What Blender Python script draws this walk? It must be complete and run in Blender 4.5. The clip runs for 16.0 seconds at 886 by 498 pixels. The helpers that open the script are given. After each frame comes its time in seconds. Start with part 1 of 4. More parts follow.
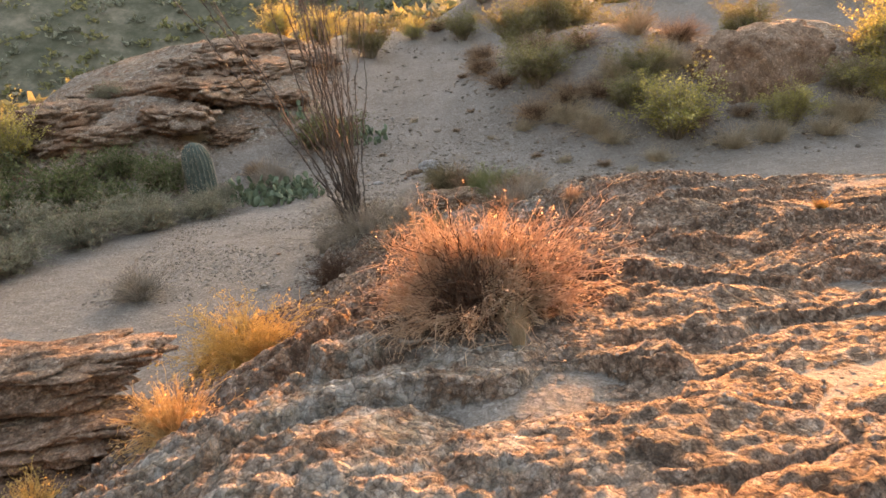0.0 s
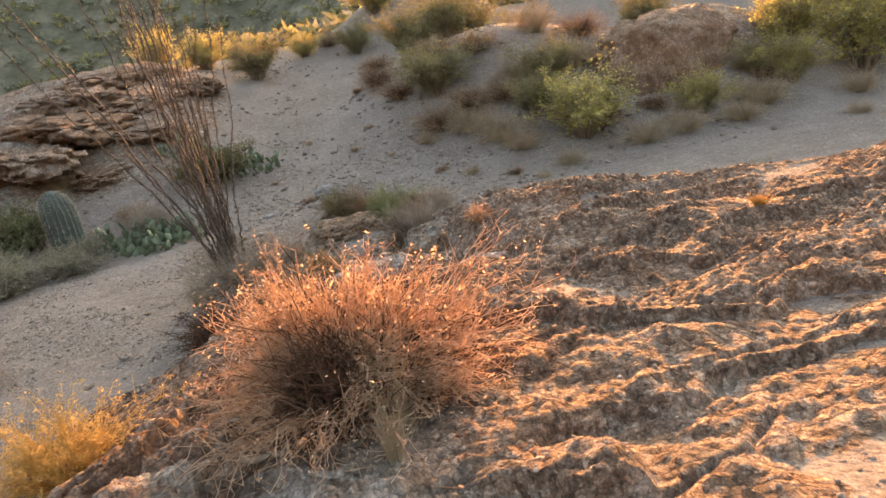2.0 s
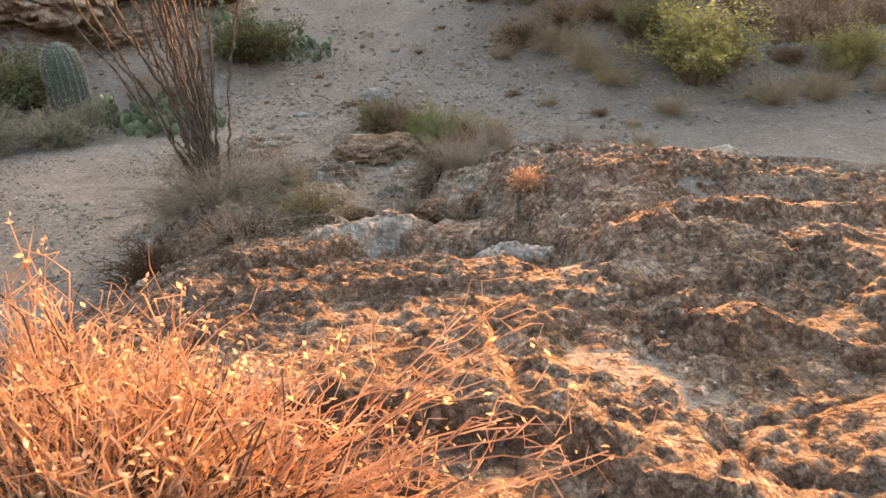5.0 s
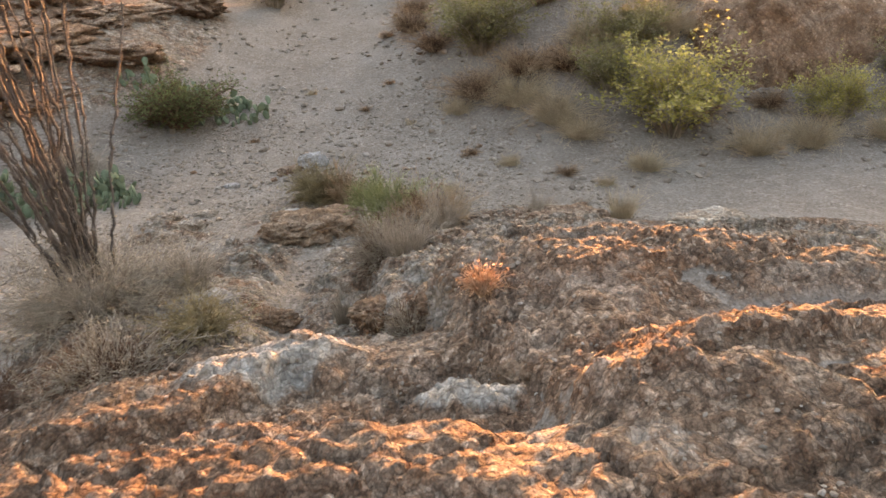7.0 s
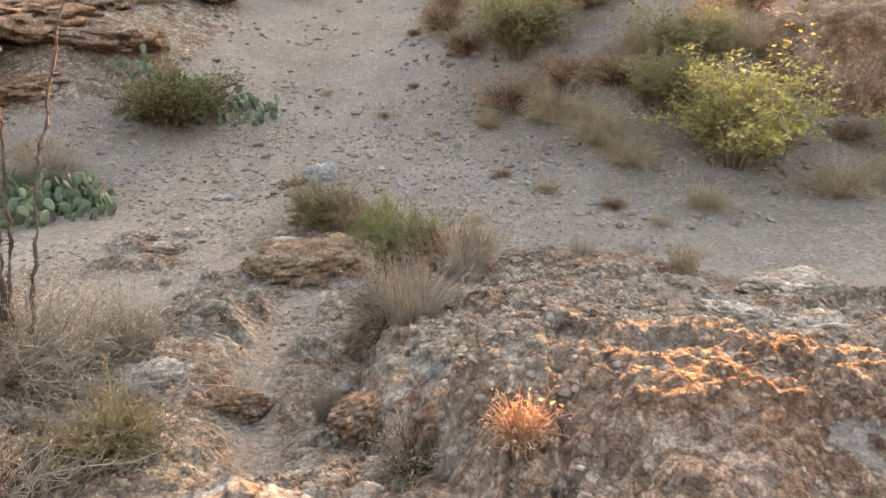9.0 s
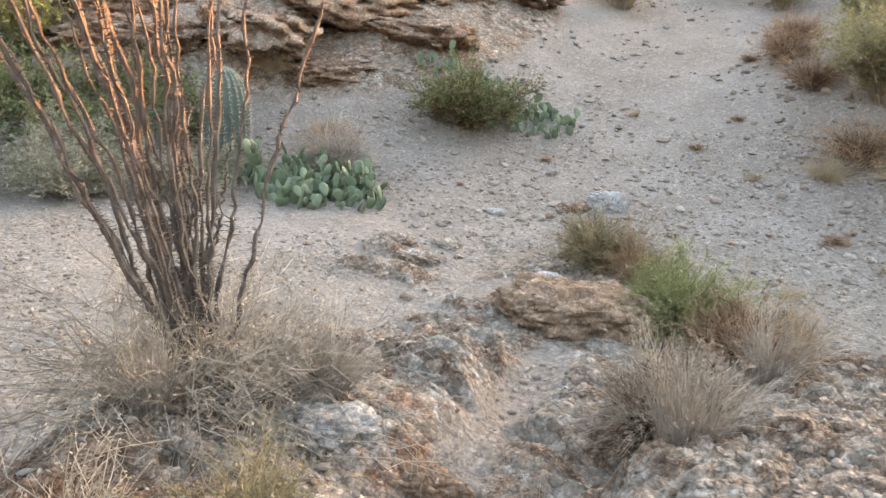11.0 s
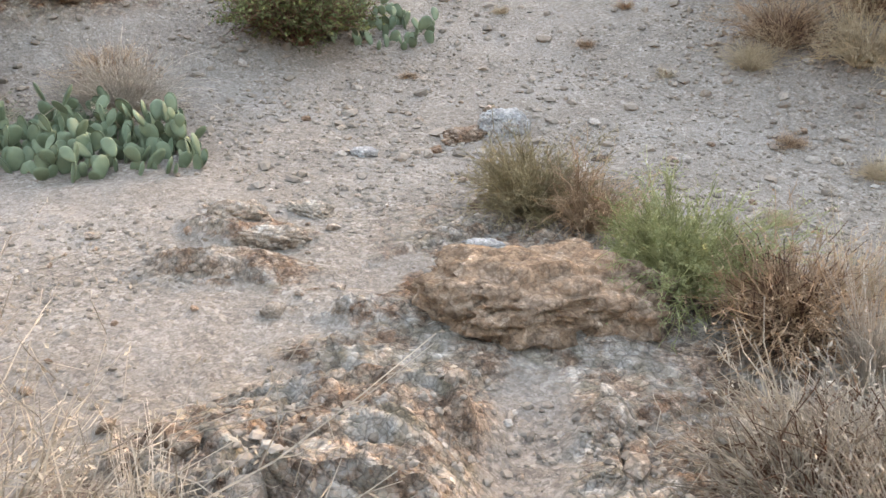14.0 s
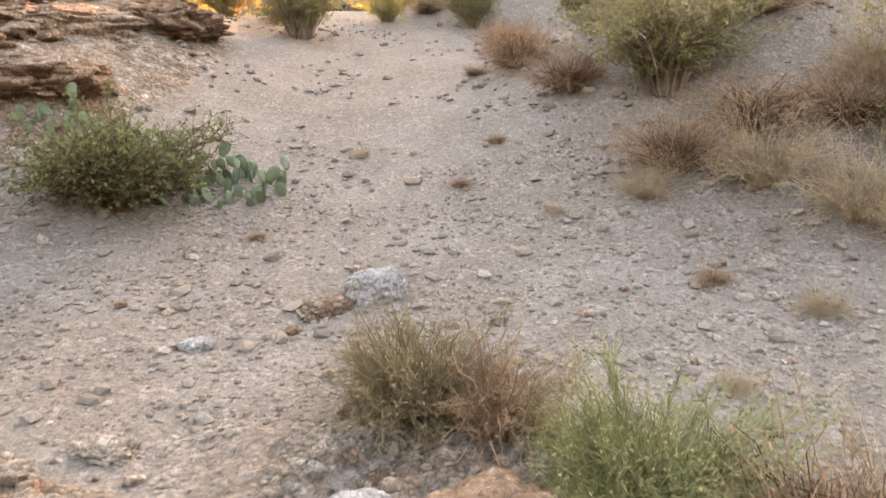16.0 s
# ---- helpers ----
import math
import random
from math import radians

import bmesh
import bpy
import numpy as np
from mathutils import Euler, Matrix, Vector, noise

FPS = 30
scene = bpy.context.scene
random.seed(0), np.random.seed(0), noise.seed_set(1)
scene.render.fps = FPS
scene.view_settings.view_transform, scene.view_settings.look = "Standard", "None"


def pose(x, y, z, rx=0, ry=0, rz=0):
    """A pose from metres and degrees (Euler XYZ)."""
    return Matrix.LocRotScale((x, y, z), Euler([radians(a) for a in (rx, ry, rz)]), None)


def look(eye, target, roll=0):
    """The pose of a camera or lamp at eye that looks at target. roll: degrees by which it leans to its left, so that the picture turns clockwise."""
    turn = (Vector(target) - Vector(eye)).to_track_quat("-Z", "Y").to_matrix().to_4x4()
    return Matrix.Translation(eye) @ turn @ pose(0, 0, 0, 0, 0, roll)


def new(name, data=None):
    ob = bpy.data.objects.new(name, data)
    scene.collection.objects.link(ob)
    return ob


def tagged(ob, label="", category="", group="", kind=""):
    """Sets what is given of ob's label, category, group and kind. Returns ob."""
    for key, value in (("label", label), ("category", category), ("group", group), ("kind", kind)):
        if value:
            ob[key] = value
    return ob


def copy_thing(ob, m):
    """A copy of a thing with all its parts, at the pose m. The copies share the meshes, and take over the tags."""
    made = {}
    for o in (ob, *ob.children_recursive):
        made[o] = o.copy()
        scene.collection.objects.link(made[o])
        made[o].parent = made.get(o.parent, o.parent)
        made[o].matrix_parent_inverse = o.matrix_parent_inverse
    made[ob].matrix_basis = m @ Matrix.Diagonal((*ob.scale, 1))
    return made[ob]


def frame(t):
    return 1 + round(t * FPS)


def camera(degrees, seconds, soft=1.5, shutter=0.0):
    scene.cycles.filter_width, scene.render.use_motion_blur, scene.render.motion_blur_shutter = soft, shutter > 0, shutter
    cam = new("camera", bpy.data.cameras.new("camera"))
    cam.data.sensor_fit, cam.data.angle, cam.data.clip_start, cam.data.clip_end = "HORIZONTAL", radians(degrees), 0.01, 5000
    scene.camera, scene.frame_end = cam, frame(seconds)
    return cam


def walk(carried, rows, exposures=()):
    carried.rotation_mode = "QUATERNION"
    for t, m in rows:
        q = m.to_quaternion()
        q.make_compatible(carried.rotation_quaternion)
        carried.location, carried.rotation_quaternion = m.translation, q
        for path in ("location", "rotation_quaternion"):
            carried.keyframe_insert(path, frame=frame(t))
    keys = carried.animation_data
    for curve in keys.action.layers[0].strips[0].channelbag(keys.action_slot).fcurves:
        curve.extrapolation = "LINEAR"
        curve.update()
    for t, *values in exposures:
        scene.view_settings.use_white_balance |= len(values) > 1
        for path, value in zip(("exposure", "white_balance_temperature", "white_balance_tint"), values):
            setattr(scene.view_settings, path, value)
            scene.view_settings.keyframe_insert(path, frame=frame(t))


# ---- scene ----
cam = camera(60.6, 16.0, shutter=0.2)
METRES, EYE, TILT, LEAN, TURN = 11.5, 1.4, -17.0, 5.0, 0.0
ROWS = [
    (0.0, 0.0, 0.0, 0.0, 0.0, 0.0, -0.0),
    (0.5, 0.0087, 0.0286, 0.0115, -0.5, 0.68, 1.61),
    (1.0, 0.017, 0.0614, 0.0156, -3.58, 1.36, 4.11),
    (1.5, 0.0276, 0.087, 0.018, -4.73, 0.62, 4.07),
    (2.0, 0.0363, 0.1164, 0.0192, -5.4, 0.79, 5.97),
    (2.5, 0.0488, 0.1483, 0.0248, -7.37, 1.32, 6.39),
    (3.0, 0.0629, 0.1831, 0.0309, -12.54, 0.19, 4.2),
    (3.5, 0.0717, 0.2172, 0.0402, -10.27, -3.49, -0.91),
    (4.0, 0.0741, 0.2495, 0.05, -5.13, -5.8, -4.05),
    (6.5, 0.0975, 0.388, 0.0722, 1.66, -4.7, -4.37),
    (7.0, 0.0994, 0.4262, 0.0834, -2.33, -2.16, -2.04),
    (7.5, 0.1002, 0.4642, 0.0866, -3.71, -2.27, -0.59),
    (8.0, 0.1001, 0.492, 0.0997, -4.5, -2.41, -2.01),
    (10.5, 0.1008, 0.6307, 0.1302, 14.85, -3.64, -13.29),
    (11.0, 0.0871, 0.6535, 0.1276, 21.0, -4.97, -15.45),
    (11.5, 0.0673, 0.6782, 0.1248, 21.8, -6.53, -15.5),
    (12.0, 0.0498, 0.7, 0.1244, 23.76, -9.15, -17.04),
    (12.5, 0.0289, 0.7225, 0.1272, 22.11, -8.09, -11.06),
    (13.0, 0.0148, 0.7576, 0.1241, 16.6, -5.58, -8.34),
    (13.5, 0.0046, 0.7927, 0.125, 8.64, -5.33, -7.4),
    (14.0, 0.0021, 0.8198, 0.1248, 7.04, -7.41, -9.4),
    (14.5, -0.0031, 0.8455, 0.1211, 4.05, -7.47, -6.16),
    (15.0, -0.0008, 0.872, 0.126, 1.63, -4.91, -4.59),
    (15.5, -0.0014, 0.9067, 0.1314, -1.47, -0.27, -2.75),
    (16.0, -0.0008, 0.9308, 0.1458, -1.88, 3.89, -3.67),
]
walk(cam, [(t, pose(0, 0, EYE, TILT, LEAN, TURN) @ pose(METRES * x, METRES * y, METRES * z, 90 + pitch, roll, yaw)) for t, x, y, z, yaw, pitch, roll in ROWS], [(0.0, 3.05, 9700, 19), (4.0, 3.12, 9500, 18), (8.0, 3.48, 10200, 20), (10.4, 3.92, 9500, 18), (11.5, 4.05, 8500, 15), (14.0, 4.07, 9200, 18), (16.0, 4.12, 10800, 25)])


# ---------- sun and sky ----------
SUN_AZIMUTH, SUN_HEIGHT = 19.0, 9.2
world = bpy.data.worlds.new("world")
scene.world = world
world.use_nodes = True
wn = world.node_tree
sky = wn.nodes.new("ShaderNodeTexSky")
sky.sky_type, sky.sun_disc = "NISHITA", False
sky.sun_elevation, sky.sun_rotation = math.radians(SUN_HEIGHT), math.radians(SUN_AZIMUTH)
sky.dust_density = 2.0
wn.links.new(sky.outputs[0], wn.nodes["Background"].inputs[0])
wn.nodes["Background"].inputs[1].default_value = 0.15
sun = new("sun", bpy.data.lights.new("sun", "SUN"))
sun.data.energy, sun.data.angle, sun.data.color = 2.2, math.radians(0.6), (1.0, 0.43, 0.155)
sa, se = math.radians(SUN_AZIMUTH), math.radians(SUN_HEIGHT)
sun.matrix_world = look((60 * math.sin(sa) * math.cos(se), 60 * math.cos(sa) * math.cos(se), 60 * math.sin(se)), (0, 0, 0))


# ---------- materials ----------
def material(name):
    m = bpy.data.materials.new(name)
    m.use_nodes = True
    return m, m.node_tree, m.node_tree.nodes["Principled BSDF"]


def node(tree, kind, **inputs):
    n = tree.nodes.new(kind)
    for key, value in inputs.items():
        key = key.replace("_", " ")
        if hasattr(value, "is_linked"):
            tree.links.new(value, n.inputs[key])
        else:
            n.inputs[key].default_value = value
    return n


def ramp(tree, fac, *stops):
    n = tree.nodes.new("ShaderNodeValToRGB")
    tree.links.new(fac, n.inputs[0])
    while len(n.color_ramp.elements) < len(stops):
        n.color_ramp.elements.new(0.5)
    for e, (p, c) in zip(n.color_ramp.elements, stops):
        e.position, e.color = p, (*c, 1) if len(c) == 3 else c
    return n.outputs[0]


def mix(tree, fac, a, b, mode="MIX"):
    n = tree.nodes.new("ShaderNodeMix")
    n.data_type, n.blend_type = "RGBA", mode
    for socket, value in ((n.inputs[0], fac), (n.inputs[6], a), (n.inputs[7], b)):
        if hasattr(value, "is_linked"):
            tree.links.new(value, socket)
        else:
            socket.default_value = (*value, 1) if isinstance(value, tuple) else value
    return n.outputs[2]


def grey(v):
    return (v, v, v)


def rock_colour(tree, where, rust=0.5, pale=0.5):
    """Conglomerate: cobbles of several greys and pinks in a brown paste, pale crusts, rusty patches."""
    cob = node(tree, "ShaderNodeTexVoronoi", Vector=where, Scale=9.0, Randomness=1.0)
    fine = node(tree, "ShaderNodeTexVoronoi", Vector=where, Scale=30.0, Randomness=1.0)
    split = tree.nodes.new("ShaderNodeSeparateColor")
    tree.links.new(cob.outputs["Color"], split.inputs[0])
    split2 = tree.nodes.new("ShaderNodeSeparateColor")
    tree.links.new(fine.outputs["Color"], split2.inputs[0])
    c1 = ramp(tree, split.outputs[0], (0.0, (0.13, 0.085, 0.062)), (0.3, (0.21, 0.145, 0.11)), (0.6, (0.275, 0.20, 0.155)), (0.85, (0.24, 0.20, 0.175)), (1.0, (0.38, 0.325, 0.28)))
    c2 = ramp(tree, split2.outputs[1], (0.0, (0.09, 0.062, 0.048)), (0.35, (0.20, 0.14, 0.108)), (0.75, (0.29, 0.225, 0.18)), (1.0, (0.52, 0.46, 0.41)))
    big = node(tree, "ShaderNodeTexNoise", Vector=where, Scale=1.3, Detail=6.0, Roughness=0.6)
    med = node(tree, "ShaderNodeTexNoise", Vector=where, Scale=6.0, Detail=5.0, Roughness=0.65)
    col = mix(tree, 0.5, c1, c2)
    crust = node(tree, "ShaderNodeTexNoise", Vector=where, Scale=2.6, Detail=9.0, Roughness=0.72)
    col = mix(tree, ramp(tree, big.outputs[0], (0.48, grey(0)), (0.66, grey(rust))), col, (0.24, 0.115, 0.06))
    col = mix(tree, ramp(tree, crust.outputs[0], (0.525, grey(0)), (0.60, grey(pale))), col, (0.46, 0.45, 0.43))
    col = mix(tree, ramp(tree, med.outputs[0], (0.34, grey(0.55)), (0.44, grey(0))), col, (0.08, 0.055, 0.042))
    seams = node(tree, "ShaderNodeTexVoronoi", Vector=mix(tree, 0.06, where, med.outputs["Color"]), Scale=6.5)
    seams.feature = "DISTANCE_TO_EDGE"
    small = node(tree, "ShaderNodeTexVoronoi", Vector=mix(tree, 0.04, where, med.outputs["Color"]), Scale=19.0)
    small.feature = "DISTANCE_TO_EDGE"
    col = mix(tree, ramp(tree, seams.outputs["Distance"], (0.0, grey(0.35)), (0.06, grey(0))), col, (0.045, 0.032, 0.026))
    col = mix(tree, ramp(tree, small.outputs["Distance"], (0.0, grey(0.22)), (0.08, grey(0))), col, (0.06, 0.043, 0.034))
    speck = node(tree, "ShaderNodeTexNoise", Vector=where, Scale=34.0, Detail=6.0, Roughness=0.8)
    wide = node(tree, "ShaderNodeTexNoise", Vector=where, Scale=0.75, Detail=4.0, Roughness=0.55, Distortion=0.6)
    col = mix(tree, 0.55, col, ramp(tree, wide.outputs[0], (0.34, (0.36, 0.30, 0.26)), (0.5, (0.52, 0.48, 0.45)), (0.64, (0.72, 0.70, 0.69))), "OVERLAY")
    col = mix(tree, 0.4, col, ramp(tree, speck.outputs[0], (0.32, grey(0.06)), (0.5, grey(0.54)), (0.68, grey(1.0))), "OVERLAY")
    grain = node(tree, "ShaderNodeTexNoise", Vector=where, Scale=95.0, Detail=4.0, Roughness=0.8)
    col = mix(tree, 0.4, col, ramp(tree, grain.outputs[0], (0.35, grey(0.1)), (0.5, grey(0.54)), (0.65, grey(1.0))), "OVERLAY")
    return col, seams, small, speck


def clasts(tree, where, col, deep=0.75):
    """Angular fragments set in the rock, each its own tone, with dark gaps between; gives the colour and two heights."""
    warp = node(tree, "ShaderNodeTexNoise", Vector=where, Scale=8.0, Detail=3.0)
    bent = mix(tree, 0.035, where, warp.outputs["Color"])
    heights = []
    for scale, lo, hi in ((15.0, 0.70, 1.40), (41.0, 0.72, 1.45)):
        own = node(tree, "ShaderNodeTexVoronoi", Vector=bent, Scale=scale)
        split = tree.nodes.new("ShaderNodeSeparateColor")
        tree.links.new(own.outputs["Color"], split.inputs[0])
        gap = node(tree, "ShaderNodeTexVoronoi", Vector=bent, Scale=scale)
        gap.feature = "DISTANCE_TO_EDGE"
        col = mix(tree, deep, col, ramp(tree, split.outputs[0], (0.0, grey(lo)), (0.6, grey(0.98)), (1.0, grey(hi))), "MULTIPLY")
        col = mix(tree, deep, col, ramp(tree, gap.outputs["Distance"], (0.0, grey(0.55)), (0.07, grey(1.0))), "MULTIPLY")
        heights.append(ramp(tree, gap.outputs["Distance"], (0.0, grey(0.0)), (0.22, grey(0.8)), (0.5, grey(1.0))))
    return col, heights


def bumps(tree, bsdf, *layers):
    last = None
    for socket, strength, distance in layers:
        b = node(tree, "ShaderNodeBump", Height=socket, Strength=strength, Distance=distance)
        if last:
            tree.links.new(last, b.inputs["Normal"])
        last = b.outputs[0]
    tree.links.new(last, bsdf.inputs["Normal"])


def ground_material():
    m, tree, bsdf = material("desert_ground")
    where = tree.nodes.new("ShaderNodeNewGeometry").outputs["Position"]
    stony = tree.nodes.new("ShaderNodeAttribute")
    stony.attribute_name = "stony"
    rock, cob, fine, med = rock_colour(tree, where, 0.6, 0.32)
    grit = node(tree, "ShaderNodeTexVoronoi", Vector=where, Scale=38.0)
    grit2 = node(tree, "ShaderNodeTexVoronoi", Vector=where, Scale=95.0)
    g = tree.nodes.new("ShaderNodeSeparateColor")
    tree.links.new(grit.outputs["Color"], g.inputs[0])
    g2 = tree.nodes.new("ShaderNodeSeparateColor")
    tree.links.new(grit2.outputs["Color"], g2.inputs[0])
    dust = node(tree, "ShaderNodeTexNoise", Vector=where, Scale=1.1, Detail=8.0, Roughness=0.68)
    fleck = node(tree, "ShaderNodeTexNoise", Vector=where, Scale=5.0, Detail=6.0, Roughness=0.7)
    soil = ramp(tree, dust.outputs[0], (0.3, (0.135, 0.115, 0.104)), (0.5, (0.205, 0.183, 0.17)), (0.7, (0.295, 0.277, 0.267)))
    peb = ramp(tree, g.outputs[0], (0.0, (0.08, 0.063, 0.052)), (0.35, (0.20, 0.165, 0.14)), (0.7, (0.34, 0.30, 0.265)), (1.0, (0.60, 0.56, 0.52)))
    peb2 = ramp(tree, g2.outputs[1], (0.0, (0.10, 0.08, 0.065)), (0.5, (0.27, 0.23, 0.195)), (1.0, (0.52, 0.47, 0.42)))
    soil = mix(tree, ramp(tree, fleck.outputs[0], (0.40, grey(0.10)), (0.62, grey(0.6))), soil, peb)
    soil = mix(tree, 0.28, soil, peb2)
    share = mix(tree, ramp(tree, fleck.outputs[0], (0.35, grey(0.0)), (0.65, grey(0.35))), stony.outputs["Fac"], stony.outputs["Fac"])
    edge = ramp(tree, share, (0.22, grey(0)), (0.5, grey(1)))
    scrub = tree.nodes.new("ShaderNodeAttribute")
    scrub.attribute_name = "scrub"
    cover = node(tree, "ShaderNodeTexNoise", Vector=where, Scale=0.35, Detail=8.0, Roughness=0.75)
    brush = ramp(tree, cover.outputs[0], (0.38, (0.06, 0.062, 0.04)), (0.52, (0.11, 0.105, 0.075)), (0.66, (0.21, 0.18, 0.14)))
    lichen = tree.nodes.new("ShaderNodeAttribute")
    lichen.attribute_name = "lichen"
    blot = node(tree, "ShaderNodeTexNoise", Vector=where, Scale=3.4, Detail=9.0, Roughness=0.75)
    tone = node(tree, "ShaderNodeTexNoise", Vector=where, Scale=11.0, Detail=5.0)
    crusted = mix(tree, ramp(tree, blot.outputs[0], (0.44, grey(0)), (0.56, grey(0.8))), rock, ramp(tree, tone.outputs[0], (0.35, (0.23, 0.215, 0.175)), (0.5, (0.34, 0.33, 0.305)), (0.65, (0.47, 0.47, 0.46))))
    rock = mix(tree, lichen.outputs["Fac"], rock, crusted)
    crust = tree.nodes.new("ShaderNodeAttribute")
    crust.attribute_name = "crust"
    ragged = node(tree, "ShaderNodeTexNoise", Vector=where, Scale=7.0, Detail=8.0, Roughness=0.7)
    torn = node(tree, "ShaderNodeMath")
    torn.operation = "ADD"
    tree.links.new(crust.outputs["Fac"], torn.inputs[0])
    tree.links.new(ragged.outputs[0], torn.inputs[1])
    chalk = ramp(tree, tone.outputs[0], (0.32, (0.27, 0.265, 0.245)), (0.5, (0.43, 0.44, 0.435)), (0.68, (0.58, 0.60, 0.60)))
    rock = mix(tree, ramp(tree, torn.outputs[0], (0.78, grey(0)), (0.98, grey(0.85))), rock, chalk)
    rock, bits = clasts(tree, where, rock)
    near = mix(tree, edge, mix(tree, 1.0, soil, (0.76, 0.75, 0.75), "MULTIPLY"), mix(tree, 1.0, rock, (0.79, 0.745, 0.715), "MULTIPLY"))
    tree.links.new(mix(tree, scrub.outputs["Fac"], near, brush), bsdf.inputs["Base Color"])
    bsdf.inputs["Roughness"].default_value = 0.92
    bsdf.inputs["Specular IOR Level"].default_value = 0.25
    bumps(tree, bsdf, (fleck.outputs[0], 0.5, 0.03), (grit.outputs["Distance"], -0.8, 0.022), (mix(tree, edge, grey(1.0), bits[0]), 0.7, 0.020), (mix(tree, edge, grey(1.0), bits[1]), 0.55, 0.009), (med.outputs[0], 0.55, 0.03), (cob.outputs["Distance"], 0.3, 0.05), (fine.outputs["Distance"], 0.4, 0.04))
    return m


def stone_material(name, tint, rust, pale, lo=0.12, hi=0.45):
    m, tree, bsdf = material(name)
    where = tree.nodes.new("ShaderNodeNewGeometry").outputs["Position"]
    col, cob, fine, med = rock_colour(tree, where, rust, pale)
    info = tree.nodes.new("ShaderNodeObjectInfo")
    col = mix(tree, ramp(tree, info.outputs["Random"], (0.0, grey(lo)), (1.0, grey(hi))), col, tint)
    col, bits = clasts(tree, where, col, 0.6)
    tree.links.new(col, bsdf.inputs["Base Color"])
    bsdf.inputs["Roughness"].default_value = 0.9
    bsdf.inputs["Specular IOR Level"].default_value = 0.25
    bumps(tree, bsdf, (bits[0], 0.5, 0.016), (bits[1], 0.4, 0.008), (med.outputs[0], 0.55, 0.03), (cob.outputs["Distance"], 0.3, 0.05), (fine.outputs["Distance"], 0.4, 0.04))
    return m


def plant_material(name, a, b, through_light=0.35, rough=0.75):
    """Leaves and dry stalks: every piece its own shade between a and b, and some light passes."""
    m, tree, bsdf = material(name)
    geo = tree.nodes.new("ShaderNodeNewGeometry")
    spots = node(tree, "ShaderNodeTexNoise", Vector=geo.outputs["Position"], Scale=7.0, Detail=3.0)
    col = ramp(tree, geo.outputs["Random Per Island"], (0.0, a), (1.0, b))
    col = mix(tree, ramp(tree, spots.outputs[0], (0.35, grey(0.45)), (0.6, grey(0.0))), col, tuple(v * 0.45 for v in a))
    tree.links.new(col, bsdf.inputs["Base Color"])
    bsdf.inputs["Roughness"].default_value = rough
    bsdf.inputs["Specular IOR Level"].default_value = 0.25
    if through_light:
        tr = node(tree, "ShaderNodeBsdfTranslucent", Color=col)
        mx = tree.nodes.new("ShaderNodeMixShader")
        mx.inputs[0].default_value = through_light
        tree.links.new(bsdf.outputs[0], mx.inputs[1])
        tree.links.new(tr.outputs[0], mx.inputs[2])
        tree.links.new(mx.outputs[0], tree.nodes["Material Output"].inputs[0])
    return m


def bark_material(name, dark, light, scale):
    m, tree, bsdf = material(name)
    where = tree.nodes.new("ShaderNodeNewGeometry").outputs["Position"]
    stretch = node(tree, "ShaderNodeMapping", Vector=where, Scale=(1, 1, 0.12))
    n = node(tree, "ShaderNodeTexNoise", Vector=stretch.outputs[0], Scale=scale, Detail=6.0, Roughness=0.7)
    patch = node(tree, "ShaderNodeTexNoise", Vector=where, Scale=9.0, Detail=3.0)
    col = ramp(tree, n.outputs[0], (0.35, dark), (0.65, light))
    col = mix(tree, ramp(tree, patch.outputs[0], (0.4, grey(0)), (0.7, grey(0.5))), col, dark)
    tree.links.new(col, bsdf.inputs["Base Color"])
    bsdf.inputs["Roughness"].default_value = 0.85
    bumps(tree, bsdf, (n.outputs[0], 0.9, 0.01))
    return m


M_GROUND = ground_material()
M_STONE = stone_material("pebble_stone", (0.27, 0.235, 0.205), 0.2, 0.5)
M_SLAB = stone_material("grey_slab", (0.33, 0.315, 0.275), 0.3, 0.85)
M_TAN = stone_material("tan_rock", (0.22, 0.14, 0.09), 0.6, 0.35, 0.35, 0.5)
M_RUST = stone_material("rusty_rock", (0.12, 0.066, 0.04), 0.7, 0.15)
M_BROWN_ROCK = stone_material("rounded_brown_rock", (0.25, 0.155, 0.105), 0.5, 0.1, 0.5, 0.65)
M_BLOCK = stone_material("rust_brown_rock", (0.20, 0.125, 0.08), 0.6, 0.3)
M_PALE = stone_material("pale_rock", (0.38, 0.40, 0.42), 0.05, 0.7, 0.5, 0.75)
M_DRYRED = plant_material("dry_reddish_stalk", (0.46, 0.29, 0.195), (0.84, 0.64, 0.49), 0.6)
M_DRYTAN = plant_material("dry_tan_stalk", (0.40, 0.31, 0.21), (0.60, 0.49, 0.36), 0.40)
M_DRYGREY = plant_material("dry_grey_stalk", (0.25, 0.205, 0.165), (0.50, 0.43, 0.36), 0.35)
# dead brown twig, its colour deepened to stand for shade inside shrubs
M_CORE = plant_material("dark_twig_and_inner_shade", (0.07, 0.036, 0.024), (0.16, 0.085, 0.055), 0.05)
M_GOLD = plant_material("golden_leaf", (0.58, 0.38, 0.14), (0.80, 0.56, 0.24), 0.55)
M_YELLOW = plant_material("yellow_green_leaf", (0.36, 0.34, 0.11), (0.66, 0.58, 0.24), 0.65)
M_STRAW = plant_material("straw_stalk", (0.55, 0.38, 0.18), (0.82, 0.62, 0.36), 0.5)
M_BLEACHED = plant_material("bleached_stalk", (0.29, 0.245, 0.21), (0.58, 0.50, 0.43), 0.35)
M_BROWN = plant_material("dry_brown_stalk", (0.33, 0.22, 0.15), (0.56, 0.41, 0.29), 0.45)
M_TUFT = plant_material("brown_tuft", (0.21, 0.17, 0.10), (0.40, 0.33, 0.21), 0.4)
